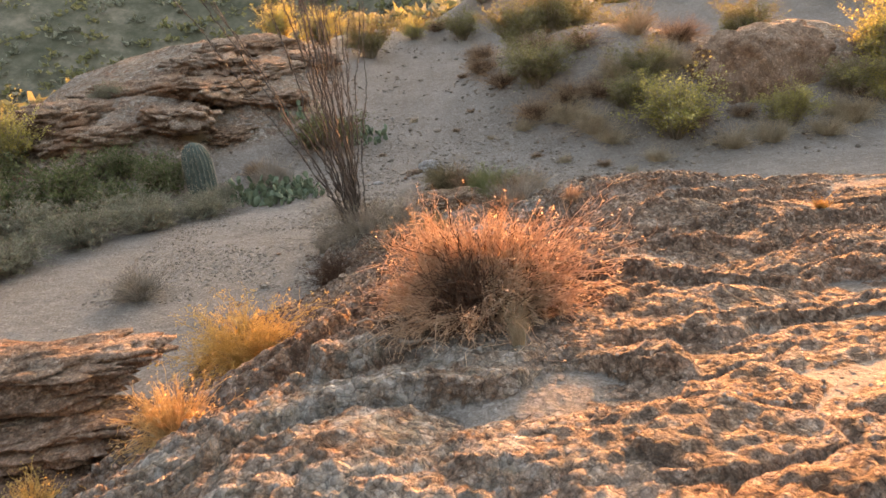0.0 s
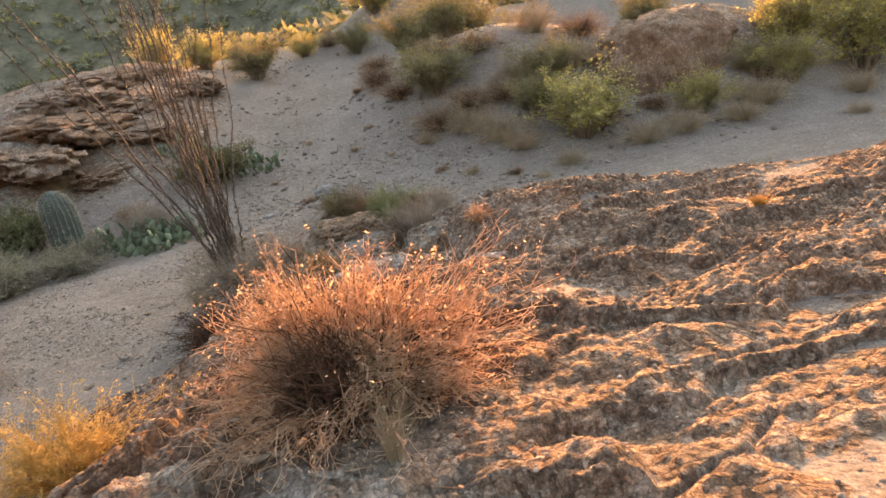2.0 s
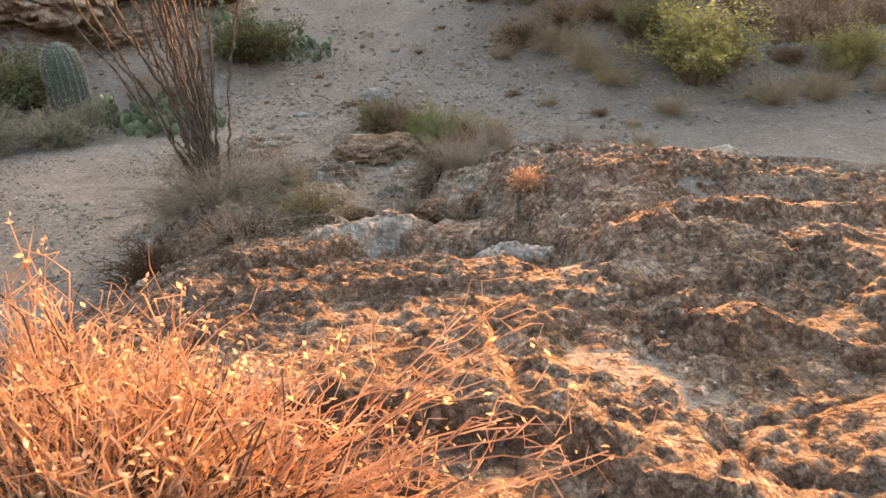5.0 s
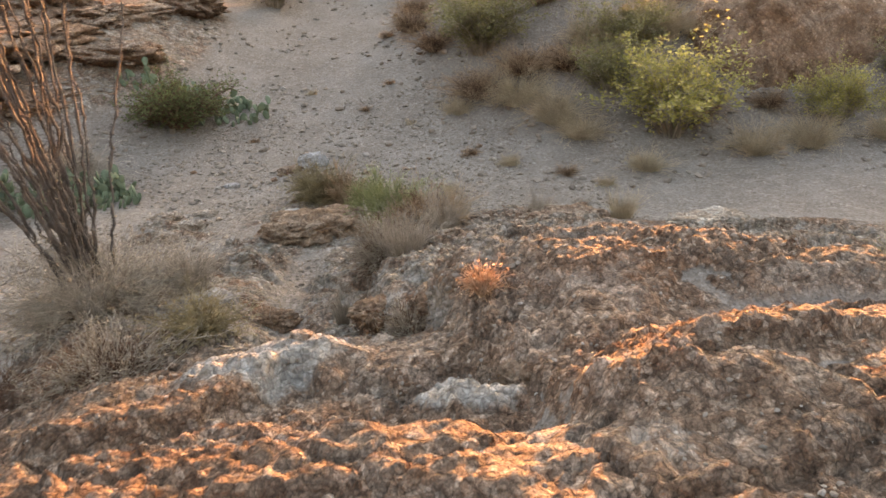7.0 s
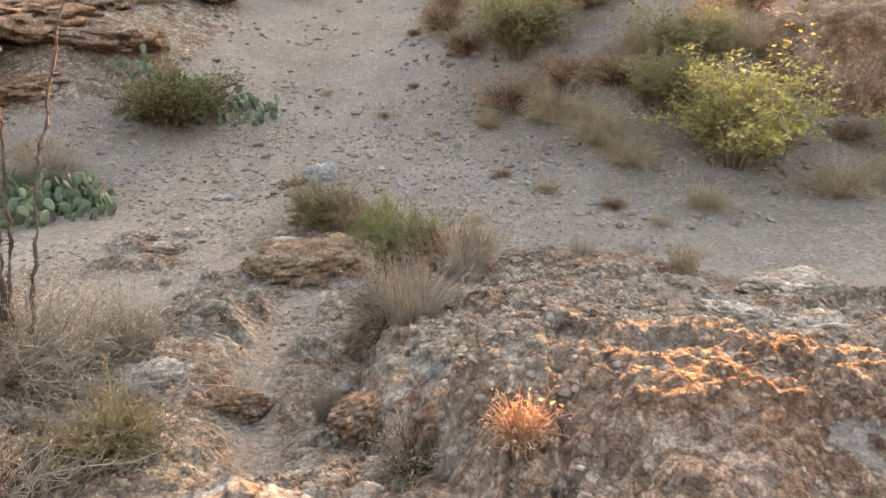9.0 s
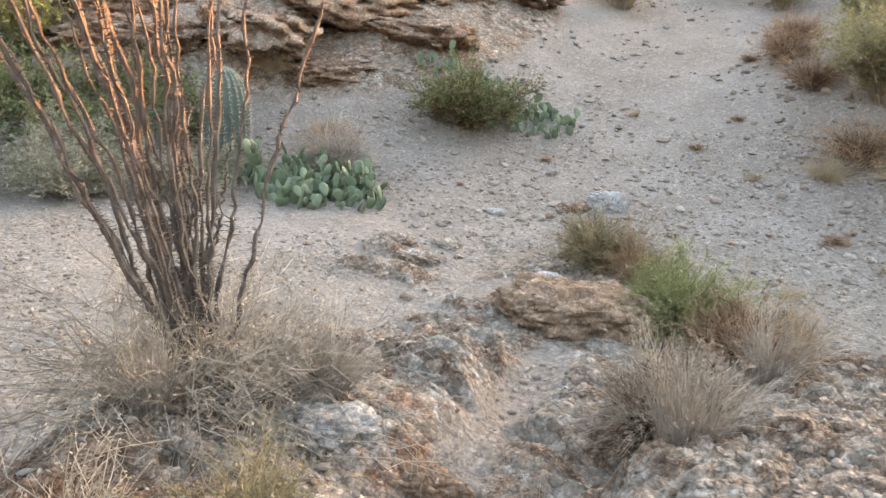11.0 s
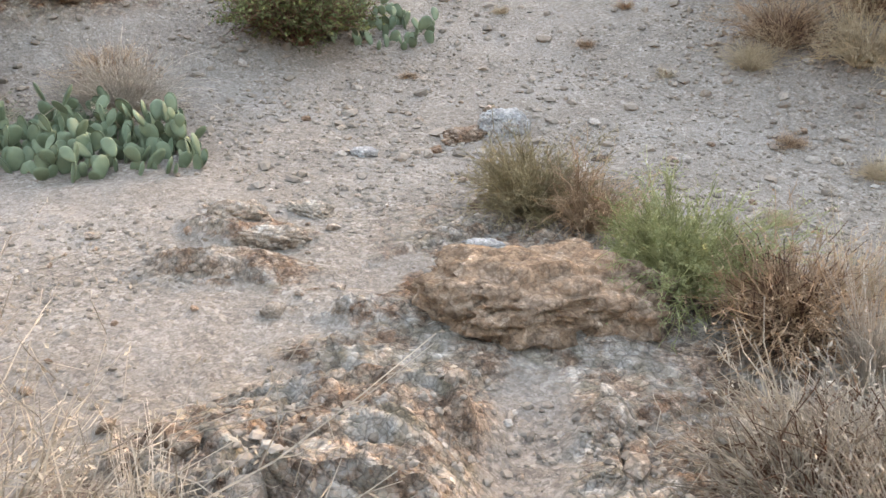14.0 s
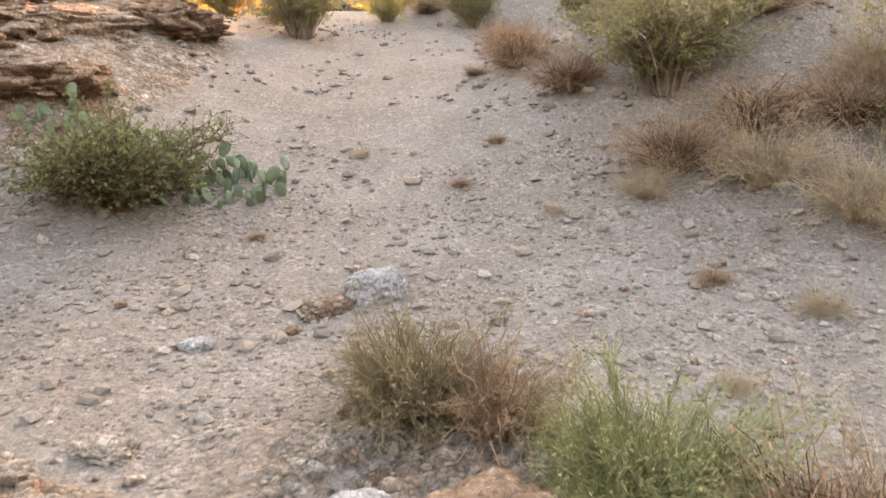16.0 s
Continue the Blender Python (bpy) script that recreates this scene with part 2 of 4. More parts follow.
M_GREEN = plant_material("green_leaf", (0.085, 0.115, 0.05), (0.19, 0.21, 0.10), 0.4)
M_OLIVE = plant_material("olive_leaf", (0.19, 0.19, 0.09), (0.38, 0.34, 0.17), 0.5)
M_GRASSGREEN = plant_material("green_grass", (0.22, 0.25, 0.12), (0.42, 0.42, 0.23), 0.45)
M_SAGE = plant_material("grey_green_leaf", (0.17, 0.18, 0.13), (0.31, 0.31, 0.24), 0.35)
M_PAD = plant_material("cactus_pad", (0.075, 0.12, 0.075), (0.19, 0.235, 0.16), 0.08, 0.55)
M_BARREL = plant_material("cactus_skin", (0.065, 0.09, 0.08), (0.085, 0.11, 0.095), 0.0, 0.7)
M_SPINE = plant_material("cactus_spine", (0.45, 0.36, 0.29), (0.62, 0.54, 0.46), 0.2)
M_BARK = bark_material("ocotillo_bark", (0.04, 0.031, 0.028), (0.155, 0.125, 0.108), 40)
M_WOOD = bark_material("dead_wood", (0.20, 0.15, 0.12), (0.46, 0.39, 0.33), 25)


# ---------- mesh makers ----------
def mesh_of(name, verts, faces, mat, smooth=False):
    me = bpy.data.meshes.new(name)
    me.from_pydata(np.asarray(verts).tolist(), [], np.asarray(faces).tolist() if isinstance(faces, np.ndarray) else faces)
    me.materials.append(mat)
    if smooth:
        me.polygons.foreach_set("use_smooth", np.ones(len(me.polygons), dtype=bool))
    me.update()
    return me


def thing(name, x, y, label, category, group="", turn=0.0, size=1.0, sink=0.0, kind=""):
    ob = new(name)
    ob.empty_display_size = 0.1
    ob.matrix_basis = pose(x, y, ground_z(x, y) - sink, 0, 0, turn) @ Matrix.Diagonal((size, size, size, 1))
    return tagged(ob, label, category, group, kind)


def part(name, me, parent, label="", kind=""):
    ob = new(name, me)
    ob.parent = parent
    return tagged(ob, label, kind=kind)


def tubes(paths, radii, sides=3):
    """Tapered tubes along paths (n, k, 3) with radii (n, k)."""
    n, k, _ = paths.shape
    way = np.gradient(paths, axis=1)
    way /= np.linalg.norm(way, axis=2, keepdims=True) + 1e-9
    ref = np.where(np.abs(way[..., 2:3]) > 0.9, np.array([1.0, 0, 0]), np.array([0, 0, 1.0]))
    a = np.cross(way, ref)
    a /= np.linalg.norm(a, axis=2, keepdims=True) + 1e-9
    b = np.cross(way, a)
    ang = np.arange(sides) * 2 * math.pi / sides
    ring = a[:, :, None] * np.cos(ang)[:, None] + b[:, :, None] * np.sin(ang)[:, None]
    v = (paths[:, :, None] + ring * radii[:, :, None, None]).reshape(-1, 3)
    base = (np.arange(n) * k * sides)[:, None, None] + (np.arange(k - 1) * sides)[None, :, None]
    s = np.arange(sides)
    f = np.stack([base + s, base + (s + 1) % sides, base + (s + 1) % sides + sides, base + s + sides], axis=-1)
    return v, f.reshape(-1, 4)


def leaves(rng, places, length, width, droop=0.2):
    """Small folded leaves, one at each place, facing all ways."""
    n = len(places)
    d = rng.normal(size=(n, 3))
    d[:, 2] = np.abs(d[:, 2]) * 0.8 - droop
    d /= np.linalg.norm(d, axis=1, keepdims=True)
    side = np.cross(d, rng.normal(size=(n, 3)))
    side /= np.linalg.norm(side, axis=1, keepdims=True) + 1e-9
    up = np.cross(side, d)
    l = length * rng.uniform(0.6, 1.3, (n, 1))
    w = width * rng.uniform(0.6, 1.3, (n, 1))
    mid = places + d * l * 0.45
    v = np.stack([places, mid + side * w + up * w * 0.4, places + d * l, mid - side * w + up * w * 0.4], axis=1).reshape(-1, 3)
    i = np.arange(n)[:, None] * 4
    return v, np.concatenate([i + np.array([[0, 1, 2]]), i + np.array([[0, 2, 3]])])


def stems(rng, n, r, h, k=5, base=0.12, fill=0.55, curl=0.25, upright=0.0):
    """Stalks that fan out of one root to a lumpy dome."""
    az = rng.uniform(0, 2 * math.pi, n)
    lean = np.arccos(rng.uniform(0.05, 1.0, n)) * (1 - upright)
    lump = 0.78 + 0.30 * np.sin(3 * az + 1.3) * np.sin(lean) + 0.16 * np.sin(7 * az)
    reach = rng.uniform(fill, 1.0, n) * lump
    tip = np.stack([np.cos(az) * np.sin(lean) * r, np.sin(az) * np.sin(lean) * r, np.cos(lean) * h * 0.95 + 0.05 * h], axis=1) * reach[:, None]
    root = np.stack([np.cos(az), np.sin(az), np.zeros(n)], axis=1) * rng.uniform(0, base * r, (n, 1))
    root[:, 2] -= 0.02
    s = np.linspace(0, 1, k)[None, :, None]
    bend = np.array([0, 0, 1.0]) * (0.22 * h) * np.sin(lean)[:, None]
    path = root[:, None] * (1 - s) + tip[:, None] * s + bend[:, None] * (s * (1 - s) * 2.2)
    wob = rng.normal(size=(n, k, 3)) * curl * 0.09 * r
    wob[:, 0] = 0
    return path + np.cumsum(wob, axis=1) * 0.6


def twigs(rng, parent, n, length, k=3, start=0.35, spread=0.9):
    """Side twigs out of given stalks."""
    which = rng.integers(0, len(parent), n)
    t = rng.uniform(start, 0.98, n) * (parent.shape[1] - 1)
    i = np.minimum(t.astype(int), parent.shape[1] - 2)
    f = (t - i)[:, None]
    at = parent[which, i] * (1 - f) + parent[which, i + 1] * f
    way = parent[which, i + 1] - parent[which, i]
    way /= np.linalg.norm(way, axis=1, keepdims=True) + 1e-9
    way = way + rng.normal(size=(n, 3)) * spread * 0.6 + np.array([0, 0, 0.25])
    way /= np.linalg.norm(way, axis=1, keepdims=True) + 1e-9
    l = length * rng.uniform(0.4, 1.2, (n, 1))
    s = np.linspace(0, 1, k)[None, :, None]
    path = at[:, None] + way[:, None] * l[:, None] * s
    wob = rng.normal(size=(n, k, 3)) * length * 0.10
    wob[:, 0] = 0
    return path + wob


def taper(paths, r0, r1):
    n, k, _ = paths.shape
    return np.broadcast_to(np.linspace(r0, r1, k), (n, k))


def dry_bush(x, y, label, r, h, seed, mat, stalks=260, side=900, heads=1200, core=True, group="", turn=0.0, name="dry_bush", curl=0.5, hollow=None, open_to=0.84, thick=1.0):
    """A dead shrub: a knot of twigs coloured dark for the shade inside, fine pale stalks and curled seed heads."""
    rng = np.random.default_rng(seed)
    ob = thing(name, x, y, label, "bush", group, turn)
    main = stems(rng, stalks, r, h, 6, curl=curl)
    if hollow:
        tips = main[:, -1] / np.linalg.norm(main[:, -1], axis=1, keepdims=True)
        main = main[tips @ np.array(Vector(hollow).normalized()) < open_to]
    part("stalk_mass", mesh_of("stalk_mass", *tubes(main, taper(main, 0.0038 * thick, 0.0016 * thick)), mat), ob, kind="stuff")
    fine = twigs(rng, main, side, 0.20 * r, 4)
    if hollow:
        ends = fine[:, -1] / np.linalg.norm(fine[:, -1], axis=1, keepdims=True)
        fine = fine[ends @ np.array(Vector(hollow).normalized()) < open_to + 0.06]
    part("twig_mass", mesh_of("twig_mass", *tubes(fine, taper(fine, 0.0022 * thick, 0.0010 * thick)), mat), ob, kind="stuff")
    if heads:
        ends = np.concatenate([main[:, -1], fine[:, -1]])
        pick = ends[rng.integers(0, len(ends), heads)] + rng.normal(size=(heads, 3)) * 0.012
        part("seed_mass", mesh_of("seed_mass", *leaves(rng, pick, 0.022, 0.005), mat), ob, kind="stuff")
    # inner twigs in a shade-dark colour, so the hollow reads as deep shade
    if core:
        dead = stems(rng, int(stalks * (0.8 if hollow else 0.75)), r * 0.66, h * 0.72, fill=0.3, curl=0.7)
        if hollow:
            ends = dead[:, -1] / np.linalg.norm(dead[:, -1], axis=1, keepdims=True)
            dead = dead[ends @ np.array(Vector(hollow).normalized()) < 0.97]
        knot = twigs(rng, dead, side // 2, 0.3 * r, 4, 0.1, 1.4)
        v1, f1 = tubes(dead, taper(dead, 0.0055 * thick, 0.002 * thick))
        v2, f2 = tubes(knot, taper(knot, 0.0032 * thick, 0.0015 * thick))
        part("dead_core", mesh_of("dead_core", np.concatenate([v1, v2]), np.concatenate([f1, f2 + len(v1)]), M_CORE), ob, "dead brown inner twigs, darkened for the shade inside", kind="stuff")
    return ob


def leafy_bush(x, y, label, r, h, seed, mat, stalks=90, side=500, count=5000, leaf=0.03, wood=None, group="", turn=0.0, name="leafy_bush", upright=0.15, size=1.0):
    rng = np.random.default_rng(seed)
    ob = thing(name, x, y, label, "bush", group, turn, size)
    main = stems(rng, stalks, r, h, fill=0.6, upright=upright)
    fine = twigs(rng, main, side, 0.28 * r, 4, 0.15)
    v1, f1 = tubes(main, taper(main, 0.006 * (r + 0.3), 0.0022))
    v2, f2 = tubes(fine, taper(fine, 0.0032, 0.0014))
    part("branch_mass", mesh_of("branch_mass", np.concatenate([v1, v2]), np.concatenate([f1, f2 + len(v1)]), wood or M_DRYGREY), ob, "thin grey branches", kind="stuff")
    t = rng.uniform(0.3, 1.0, (count, 1))
    which = rng.integers(0, side, count)
    seg = rng.integers(0, 3, count)
    at = fine[which, seg] * (1 - t) + fine[which, seg + 1] * t + rng.normal(size=(count, 3)) * 0.25 * leaf
    part("foliage", mesh_of("foliage", *leaves(rng, at, leaf, leaf * 0.30), mat), ob, kind="stuff")
    return ob


def grass_tuft(x, y, label, r, h, seed, mat, blades=420, group="", turn=0.0, name="grass_tuft", lean=(0, 0)):
    rng = np.random.default_rng(seed)
    ob = thing(name, x, y, label, "grass", group, turn)
    p = stems(rng, blades, r, h, 5, base=0.25, fill=0.40, curl=0.35, upright=0.25)
    s = np.linspace(0, 1, 5)[None, :]
    p[:, :, 0] += lean[0] * s ** 2
    p[:, :, 1] += lean[1] * s ** 2
    part("blade_mass", mesh_of("blade_mass", *tubes(p, taper(p, 0.0018, 0.0006)), mat), ob, kind="stuff")
    tips = p[rng.integers(0, blades, blades // 2), -1]
    part("seed_mass", mesh_of("seed_mass", *leaves(rng, tips, 0.018, 0.003, -0.3), mat), ob, kind="stuff")
    return ob


def boulder_mesh(name, rng, sx, sy, sz, mat, detail=4, layers=0.0, rough=1.0):
    bm = bmesh.new()
    bmesh.ops.create_icosphere(bm, subdivisions=detail, radius=1.0)
    v = np.array([p.co for p in bm.verts])
    faces = [[p.index for p in f.verts] for f in bm.faces]
    bm.free()
    v = np.sign(v) * np.abs(v) ** 0.72
    o = rng.uniform(0, 50)
    swell = 0.75 + 0.55 * rough * (fbm(v[:, 0] * 1.3 + o + v[:, 2], v[:, 1] * 1.3 + o - v[:, 2] * 0.7, int(o), 4))
    lump = fbm(v[:, 0] * 4 + v[:, 2] * 3 + o, v[:, 1] * 4 - v[:, 2] * 3, int(o) + 7, 3) - 0.5
    f1, f2, own = cells(v[:, 0] * 2.6 + o, v[:, 1] * 2.6 + v[:, 2] * 2.2, int(o) + 3)
    f3 = cells(v[:, 0] * 9 + o, v[:, 1] * 9 + v[:, 2] * 7, int(o) + 4)[0]
    grit = fbm(v[:, 0] * 14 + v[:, 2] * 9 + o, v[:, 1] * 14 - v[:, 2] * 11, int(o) + 17, 3) - 0.5
    v = v * (swell + rough * (0.34 * lump + 0.20 * np.maximum(0, 0.6 - f1) + 0.10 * np.maximum(0, 0.6 - f3) + 0.12 * grit - 0.16 * np.exp(-((f2 - f1) / 0.07) ** 2) + 0.16 * (own - 0.5)))[:, None]
    if layers:
        grooves = np.abs(np.sin(v[:, 2] * 4.2 + 1.5 * lump + 0.8 * v[:, 0])) ** 6
        v[:, :2] *= (1 - layers * grooves)[:, None]
    return mesh_of(name, v * np.array([sx, sy, sz]) * 0.8, faces, mat, detail > 2)


# ---------- the lie of the land ----------
def clamp01(v):
    return np.clip(v, 0.0, 1.0)


def step(a, b, v):
    """0 below a, 1 above b, smooth between."""
    s = clamp01((v - a) / (b - a))
    return s * s * (3 - 2 * s)


def soft(v, w):
    """A ramp that starts at 0, rounded over w."""
    return w * np.logaddexp(0.0, v / w)


def mound(x, y, cx, cy, rx, ry, h, turn=0.0, flat=2.0):
    c, s = math.cos(math.radians(turn)), math.sin(math.radians(turn))
    u, v = ((x - cx) * c + (y - cy) * s) / rx, (-(x - cx) * s + (y - cy) * c) / ry
    return h * np.exp(-((u * u + v * v) ** (flat / 2)))


def hash2(ix, iy, seed):
    n = ix.astype(np.int64) * 374761393 + iy.astype(np.int64) * 668265263 + seed * 974634777
    n = (n ^ (n >> 13)) * 1274126177
    n = n ^ (n >> 16)
    n = (n * 60493) ^ (n >> 11)
    return (n & 0xFFFFF) / float(0xFFFFF)


def vnoise(x, y, seed):
    ix, iy = np.floor(x), np.floor(y)
    fx, fy = x - ix, y - iy
    fx, fy = fx * fx * (3 - 2 * fx), fy * fy * (3 - 2 * fy)
    a, b = hash2(ix, iy, seed), hash2(ix + 1, iy, seed)
    c, d = hash2(ix, iy + 1, seed), hash2(ix + 1, iy + 1, seed)
    return (a + (b - a) * fx) * (1 - fy) + (c + (d - c) * fx) * fy


def fbm(x, y, seed, octaves=4):
    total, amp, norm = 0.0, 1.0, 0.0
    for k in range(octaves):
        total = total + amp * vnoise(x, y, seed + k)
        norm += amp
        x, y, amp = x * 2.03 + 11.3, y * 1.97 - 7.1, amp * 0.5
    return total / norm


def cells(x, y, seed):
    """Distances to the nearest and second nearest of scattered points, and the nearest one's own number."""
    ix, iy = np.floor(x), np.floor(y)
    f1, f2, ident = np.full(x.shape, 9.0), np.full(x.shape, 9.0), np.zeros(x.shape)
    for dx in (-1, 0, 1):
        for dy in (-1, 0, 1):
            cx, cy = ix + dx, iy + dy
            px, py = cx + hash2(cx, cy, seed), cy + hash2(cx, cy, seed + 5)
            d = np.hypot(px - x, py - y)
            nearer = d < f1
            f2 = np.where(nearer, f1, np.minimum(f2, d))
            ident = np.where(nearer, hash2(cx, cy, seed + 9), ident)
            f1 = np.where(nearer, d, f1)
    return f1, f2, ident


# where the shelf ends: its far rim, its western lip, and the gully floor below it
RIM_X, RIM_Y = (0.9, 1.16, 1.6, 2.37, 2.92, 3.3, 4.6, 7.0), (9.25, 9.55, 9.88, 9.68, 9.30, 9.15, 8.95, 8.6)
LIP_Y, LIP_X = (6.4, 6.8, 7.26, 7.8, 8.13, 9.1, 9.5, 9.75, 10.6, 11.2), (2.5, 2.15, 1.82, 1.58, 1.45, 1.08, 0.98, 0.60, 0.62, 0.95)
GULLY_Y, GULLY_Z = (6.4, 7.0, 7.45, 7.62, 7.9, 8.4, 9.0, 9.6, 10.2, 10.9, 12.0), (-0.80, -0.84, -0.86, -0.96, -1.08, -1.18, -1.33, -1.48, -1.58, -1.66, -1.74)


def lie(x, y):
    """Height of the land without its relief, and how rocky it is (0 to 1)."""
    # saddle floor with the trail, rising to the crest beyond
    crest = 28.3 + 0.10 * x
    floor_z = -1.74 + 0.02 * soft(x - 3, 1.0) + 0.275 * (soft(y - 16.1, 0.8) - 1.5 * soft(y - crest, 1.2))
    floor_z = floor_z - 0.10 * soft(-x - 12 + 0.1 * y, 1.5)
    # bank and ledges beside the trail
    bank = mound(x, y, -7.4, 21.0, 4.6, 4.6, 1.15, 20, 3.4) + mound(x, y, -8.6, 16.4, 3.0, 1.9, 0.8, 20, 3.0) + mound(x, y, -4.6, 18.8, 1.6, 2.4, 0.3)
    # dusty mound where the bushes stand
    hump = mound(x, y, 6.4, 19.0, 3.4, 3.0, 1.0, 0, 2.6) + mound(x, y, 3.2, 20.0, 2.5, 3.0, 1.20) + mound(x, y, 8.8, 18.4, 1.5, 2.0, 0.75, 0, 3) - mound(x, y, 8.0, 25.0, 5.0, 4.0, 1.2)
    # the last term is a rise added at the crest to shade the lower trail
    base = floor_z + bank + hump + mound(x, y, 3.0, 27.7, 2.6, 2.0, 1.35, 0, 3)
    # the rock that is walked down: a slope, then a shelf whose far rim steps down to a lower terrace
    slope = -0.04 - 0.13 * (y - soft(y - 5.7, 0.25)) - 0.02 * soft(x - 3.2, 0.4)
    wave = 0.10 * (fbm(x * 1.7, y * 1.7, 91, 3) - 0.5)
    rim = y - np.interp(x, RIM_X, RIM_Y) + wave * 2.0
    shelf = slope - 0.30 * step(-0.10, 0.12, rim) - 0.20 * soft(rim - 0.1, 0.12)
    shelf = shelf + mound(x, y, 2.25, 7.62, 0.85, 0.36, 0.20, 8) + mound(x, y, 2.0, 9.1, 0.6, 0.4, 0.09, 0, 3)
    hollow = mound(x, y, 2.95, 8.45, 0.75, 0.24, 1.0, 8, 3) + mound(x, y, 2.0, 9.42, 0.22, 0.10, 0.8, 0, 3)
    shelf = shelf - 0.13 * hollow
    # west of the shelf the rock goes down in a gully to the trail
    low = np.interp(y, GULLY_Y, GULLY_Z) + 0.08 * (np.clip(x, 0.6, 1.8) - 0.6)
    side = x - np.interp(y, LIP_Y, LIP_X) + wave * 1.6
    shelf = shelf - 0.24 * step(0.65, -0.05, side) * step(7.2, 9.0, y) * step(10.0, 9.6, y)
    west = step(0.13, -0.11, side) * step(5.9, 6.9, y)
    rock = shelf + (low - shelf) * west
    # flank down to the lower trail
    top = -0.75 + 0.28 * (y < 6) * (y - 6) * 0.5
    rock = rock - 0.52 * soft(-(x - top), 0.3) * step(11.5, 9.5, y) - 0.12 * soft(-(x + 0.6), 0.2) * step(9, 11, y)
    rock = rock + mound(x, y, -1.5, 9.95, 0.85, 0.75, 0.50) + mound(x, y, 0.35, 6.15, 1.1, 0.85, 0.10) + mound(x, y, 1.75, 5.0, 0.8, 0.30, 0.12, 12, 3)
    # slabs beside the gravel strip and in the gully
    rock = rock + mound(x + wave, y, -0.52, 10.75, 0.52, 0.62, 0.15, 0, 7) + mound(x + wave, y, -0.85, 11.5, 0.62, 0.30, 0.10, 20, 6)
    rock = rock + mound(x + wave, y + wave, 0.22, 8.55, 0.52, 0.30, 0.10, 32, 6) + mound(x, y + wave, 1.22, 8.0, 0.26, 0.17, 0.10, -20, 5)
    # a strip of gravel worn through the rock
    strip = np.exp(-((x - 0.20 + 0.30 * step(9.2, 10.6, y)) / 0.20) ** 2) * step(8.9, 9.5, y) * step(12.6, 11.6, y)
    rock = rock - 0.07 * strip
    z = np.logaddexp(base / 0.06, rock / 0.06) * 0.06
    # ribs of bedrock that break the trail's gravel
    rib = mound(x, y, -1.7, 12.8, 0.5, 0.22, 1.0, 10, 4) + mound(x, y, -1.85, 13.35, 0.45, 0.20, 1.0, -5, 4) + mound(x, y, -1.05, 12.55, 0.45, 0.16, 1.0, 5, 4) + mound(x, y, -0.95, 12.1, 0.35, 0.15, 0.8, 0, 4) + mound(x, y, 2.6, 12.2, 0.6, 0.3, 0.9, 0, 4)
    ribs = clamp01(rib * 1.2 - 0.9 * fbm(x * 3.1, y * 5.3, 93, 4) + 0.25)
    z = z + 0.05 * ribs * (rib > 0.05)
    stony = step(-0.14, 0.06, rock - base) * (y < 14) * (1 - 0.95 * strip) * (1 - 0.95 * clamp01(hollow))
    stony = np.maximum(stony, ribs * (rib > 0.05))
    stony = np.maximum(stony, 0.9 * step(0.25, 0.8, bank))
    stony = np.maximum(stony, 0.8 * step(0.5, 1.1, hump) * step(5.0, 6.5, x))
    # the valley and the hills all round
    far = np.hypot(x - 2, y - 12)
    hills = 0.27 * soft(far - 42, 5) * (0.75 + 0.5 * fbm(x / 45, y / 45, 40, 4)) * (1 - 0.75 * step(130, 330, far))
    way = np.degrees(np.arctan2(x, np.maximum(y, 1.0)))
    hills = hills * (1 - 0.5 * np.exp(-((way - 24) / 13) ** 2)) * (1 + 1.1 * step(12, -8, way))
    pit = -5.5 * step(14, 40, far) * step(2, -10, x) * step(-6, 6, y) - 3.0 * step(18, 44, far) * step(9, 16, x)
    return z + pit + hills, stony


